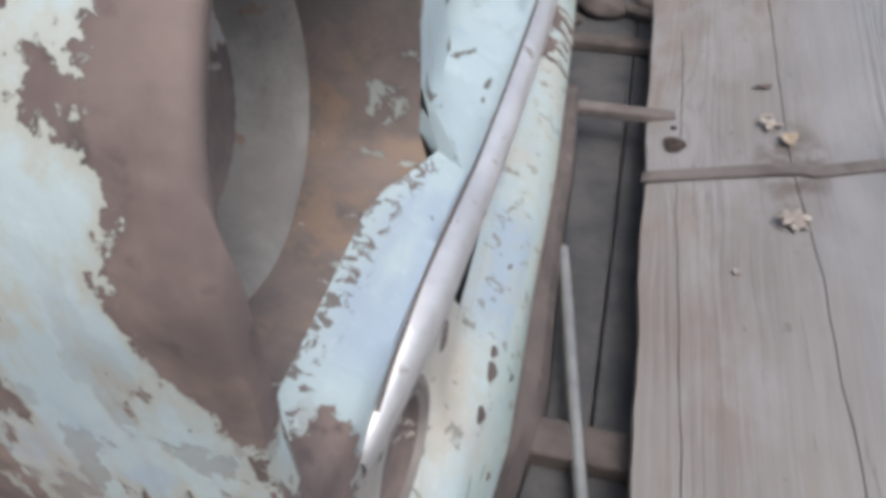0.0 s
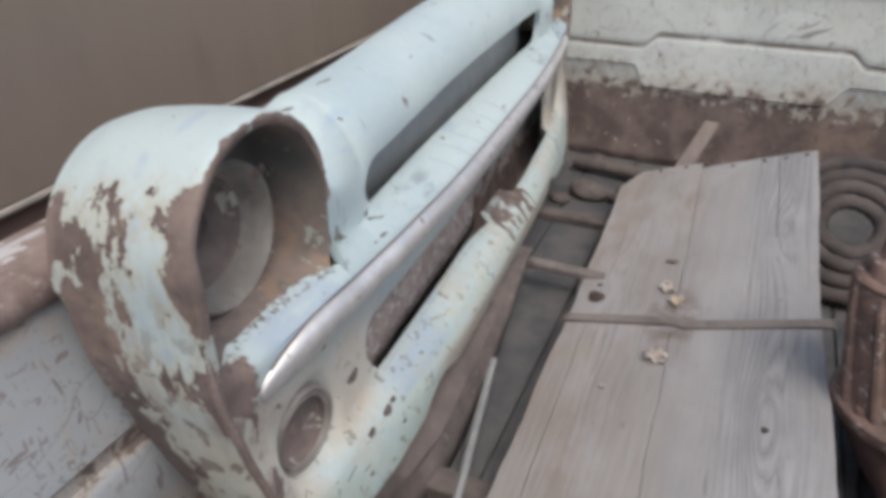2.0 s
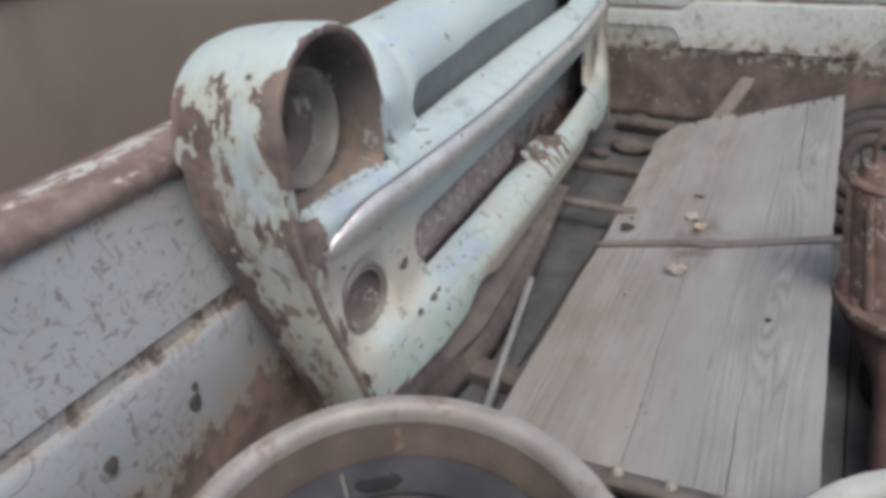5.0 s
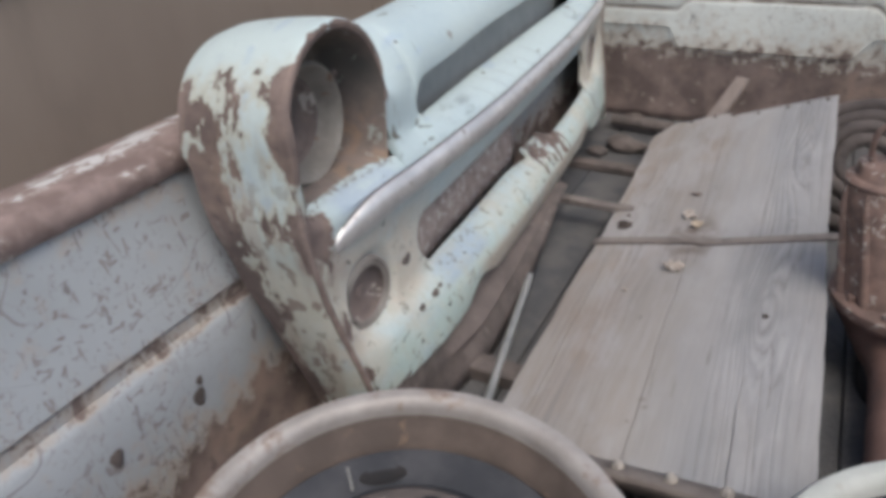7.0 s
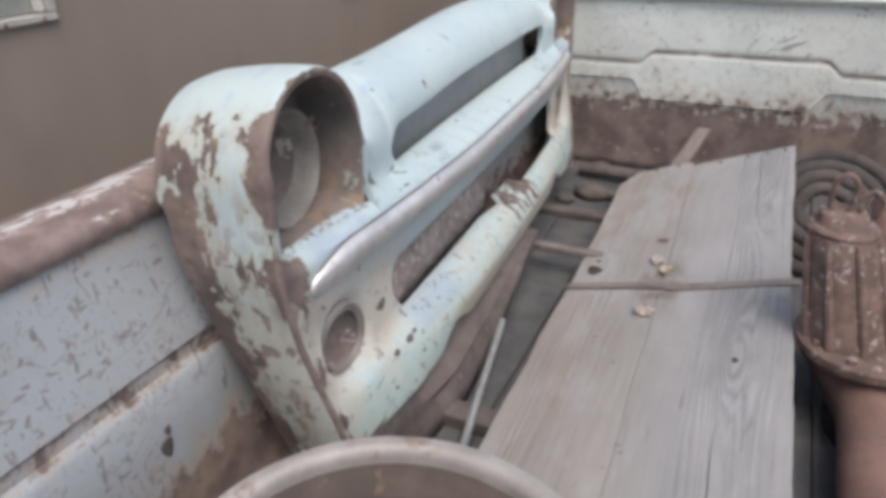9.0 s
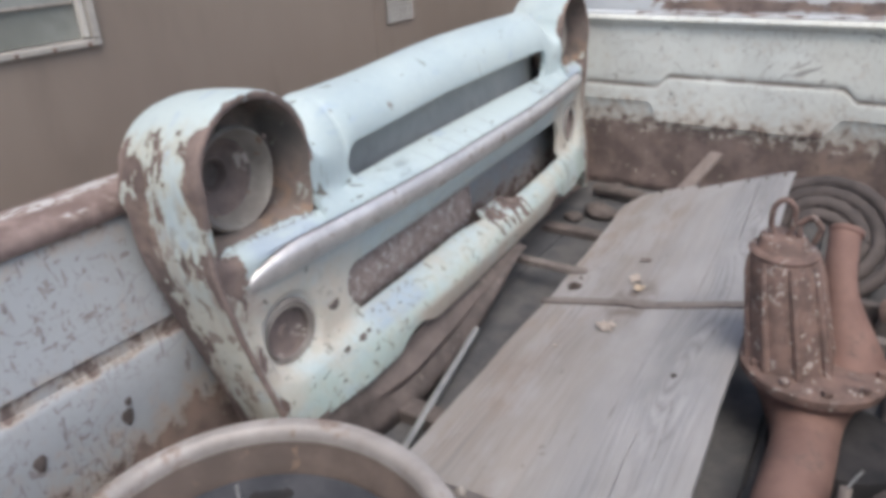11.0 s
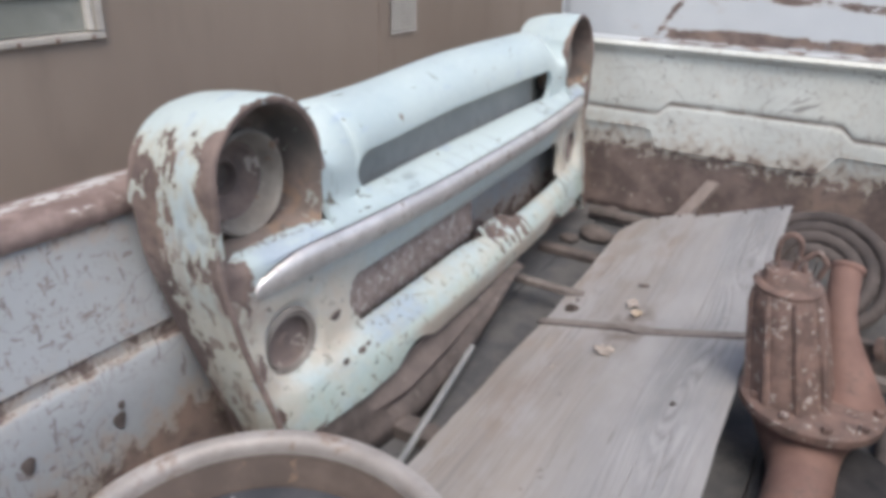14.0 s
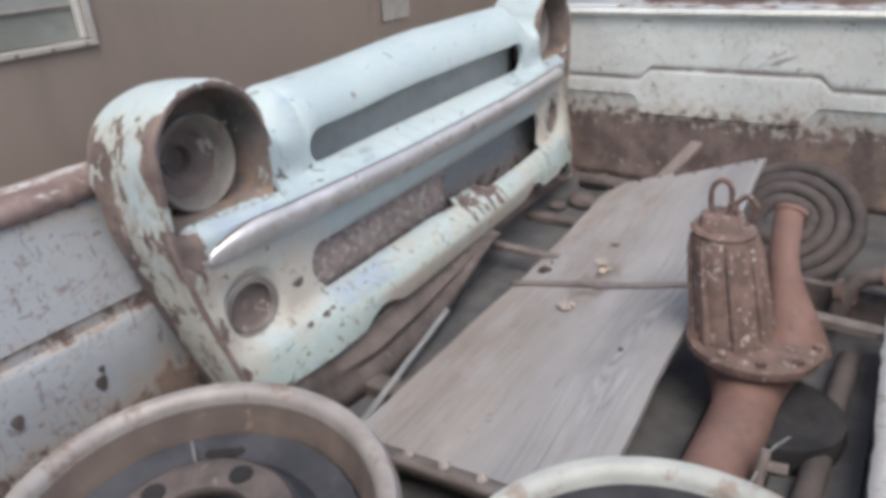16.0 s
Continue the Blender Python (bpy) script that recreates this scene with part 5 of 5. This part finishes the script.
bm = bmesh.new()
tube(bm, [(0.255, 0.965, 0.01), (0.275, 0.86, 0.006), (0.30, 0.72, 0.0), (0.36, 0.40, -0.015)], 0.0092, 12)
simple("metal_rod", "thin dull grey metal rod lying beside the boards", "rod", bm, M_ROD)
bm = bmesh.new()
box(bm, (0.12, 1.322, 0.035), (0.42, 1.352, 0.055))
simple("cross_bar", "flat dusty cross bar under the boards", "bar", bm, M_STRAP, bevel=0.004)
bm = bmesh.new()
box(bm, (0.10, 1.72, -0.034), (0.55, 1.77, -0.01))
simple("cross_bar", "dark rusty cross bar on the bed floor", "bar", bm, M_APRON, bevel=0.004)
bm = bmesh.new()
box(bm, (0.10, 0.60, -0.034), (0.42, 0.655, 0.0))
simple("cross_bar", "dark red-brown cross bar near the grey rod", "bar", bm, M_APRON, bevel=0.004)
bm = bmesh.new()
tube(bm, [(0.14, 2.13, 0.0), (0.30, 2.11, 0.004), (0.53, 2.08, 0.0)], 0.022, 10)
simple("rusty_pipe", "dark rusty pipe lying at the foot of the front panel", "pipe", bm, M_APRON)
bm = bmesh.new()
tube(bm, [(0.20, 1.98, -0.01), (0.36, 1.90, -0.012), (0.46, 1.83, -0.014)], 0.016, 8)
simple("rusty_pipe", "thin dark rusty pipe on the bed floor", "pipe", bm, M_APRON)
for x, y, r in ((0.24, 1.93, 0.05), (0.36, 2.0, 0.036), (0.16, 1.86, 0.03), (0.45, 2.17, 0.034), (0.20, 2.2, 0.04)):
    bm = bmesh.new()
    bmesh.ops.create_icosphere(bm, subdivisions=3, radius=r)
    for v in bm.verts:
        v.co *= 1 + 0.35 * noise.noise(v.co * 18 + Vector((x * 9, y * 7, 0)))
        v.co = Vector((v.co.x * 1.2 + x, v.co.y + y, v.co.z * 0.62 + FLOOR + r * 0.5))
    simple("stone", "dusty dark lump of rubble on the bed floor", "stone", bm, M_APRON, smooth=60)
bm = bmesh.new()
box(bm, (-0.024, 0.0, -0.009), (0.024, 0.27, 0.009), Matrix.Translation((0.515, 1.95, 0.098)) @ pose(0, 0, 0, 18, 0, -13))
simple("wood_stake", "short pinkish wooden stake leaning on the front panel", "stake", bm, M_STAKE, bevel=0.003)
bm = bmesh.new()
box(bm, (0.98, 1.29, 0.06), (1.45, 1.325, 0.085), Matrix.Rotation(radians(-2), 4, "Z"))
simple("flat_bar", "dusty flat iron bar across the clutter", "bar", bm, M_STRAP, bevel=0.003)
bm = bmesh.new()
box(bm, (1.02, 1.40, 0.02), (1.50, 1.425, 0.10))
box(bm, (1.02, 1.425, 0.02), (1.50, 1.47, 0.035))
simple("angle_iron", "dark length of angle iron behind the axle housing", "bar", bm, M_APRON, bevel=0.002)
bm = bmesh.new()
box(bm, (1.27, 1.55, -0.03), (1.33, 1.61, 0.23))
simple("steel_post", "short dusty steel post behind the axle housing", "post", bm, M_GREASE, bevel=0.004)
bm = bmesh.new()
box(bm, (1.37, 1.62, -0.034), (1.58, 1.95, 0.20))
simple("metal_box", "dark dusty metal box by the front panel", "box", bm, M_DISC, bevel=0.01)
bracket = thing("iron_bracket", "dark rusty bracket with bolted lugs among the clutter", "bracket")
bm = bmesh.new()
tube(bm, curve_points([(1.16, 1.36, 0.02), (1.17, 1.37, 0.10), (1.20, 1.38, 0.15), (1.27, 1.39, 0.16)], 6), 0.022, 12)
part("bent_tube", bm, M_APRON, bracket, smooth=60)
for x, z in ((1.17, 0.10), (1.265, 0.16)):
    bm = bmesh.new()
    spin(bm, [(0.0, 0.014), (0.026, 0.014), (0.034, 0.010), (0.036, -0.010), (0.0, -0.012)], 20, pose(x, 1.38, z, 20, 60, 0))
    part("lug", bm, M_GREASE, bracket)
bm = bmesh.new()
tube(bm, [(1.19, 0.50, -0.01), (1.20, 0.85, -0.008), (1.21, 1.25, -0.004)], 0.025, 10)
simple("rusty_pipe", "thin dusty pipe on the bed floor", "pipe", bm, M_RUBBER)
bm = bmesh.new()
lay(bm, [[(1.275 + 0.035 * (1.33 - y) + dx * (1 + 0.35 * noise.noise((31 * y, dx * 90, 0))) + 0.004 * noise.noise((9 * y, 0, 0)), y, 0.09 + dz) for dx, dz in ((-0.014, 0.0), (0.012, 0.005), (0.02, -0.006), (0.03, -0.09))] for y in np.linspace(0.50, 1.33, 24)])
simple("sheet_panel", "sheet-metal panel with a white worn edge", "panel", bm, M_SHEET, thick=0.003)
bm = bmesh.new()
box(bm, (1.345, 0.50, 0.02), (1.47, 1.33, 0.07))
simple("rusty_beam", "rusty brown beam beside the sheet panel", "beam", bm, M_RUST, bevel=0.005)
bm = bmesh.new()
tube(bm, [(1.13, 0.66, 0.10), (1.165, 0.665, 0.102)], 0.012, 6)
tube(bm, [(1.125, 0.64, 0.075), (1.125, 0.67, 0.13)], 0.010, 10)
simple("pipe_fitting", "small dull pipe fitting on the axle tube", "fitting", bm, M_STRAP, bevel=0.001)


bm = bmesh.new()
tube(bm, curve_points([(1.105, 0.58, 0.075), (1.118, 0.63, 0.095), (1.130, 0.70, 0.105), (1.150, 0.78, 0.085)], 6), 0.0022, 6)
simple("wire", "thin dull wire beside the axle tube", "wire", bm, M_ROD)
bm = bmesh.new()
lay(bm, [[(1.205 + 0.008 * a + 0.004 * b, 0.93 + 0.014 * b, 0.020 + 0.002 * a * b) for a in (-1, 0, 1)] for b in (-1, -0.3, 0.5, 1)])
simple("paint_flake", "small white paint flake on the floor pipe", "flake", bm, M_VENT, thick=0.001)


def dry_leaf(x, y, size, turn, label, lobes=2, look_of=M_LEAF):
    """A curled leaf: lobes pointed lobes round its middle, lifted at the tips."""
    bm = bmesh.new()
    rows = []
    for i in range(40):
        a = 2 * math.pi * i / 40
        reach = size * (0.24 + 0.28 * abs(math.cos(lobes * a / 2 + turn)) ** 1.6 + 0.05 * noise.noise((3 * math.cos(a), 3 * math.sin(a), turn)))
        curl = 0.06 * size + 0.12 * size * (0.5 + 0.5 * math.sin(2 * a + 3 * turn))
        rows.append([(reach * k * math.cos(a), reach * k * math.sin(a) * (0.65 if lobes < 4 else 1.0), 0.003 + curl * k ** 2.2 + 0.04 * size * math.sin(9 * a) * k) for k in (0.05, 0.4, 0.75, 1.0)])
    lay(bm, rows, close_v=True)
    bm.transform(pose(x, y, board_z(x, y) + 0.001, 0, 0, turn * 57))
    simple("dry_leaf", label, "leaf", bm, look_of, smooth=60, thick=0.001)


dry_leaf(0.586, 1.021, 0.052, 0.4, "crumpled pale dry leaf on the boards", 7)
dry_leaf(0.60, 1.245, 0.046, 1.4, "small tan dry leaf on the boards", 1, M_LEAF_TAN)
dry_leaf(0.575, 1.285, 0.040, 2.6, "crumpled brown dry leaf on the boards", 4)
dry_leaf(0.57, 1.31, 0.026, 3.9, "crumpled brown dry leaf on the boards")
dry_leaf(0.568, 1.40, 0.030, 0.2, "thin dark dry leaf on the boards", 2, M_LEAF_DARK)
dry_leaf(0.505, 0.91, 0.016, 2.0, "small pale dry leaf on the boards")
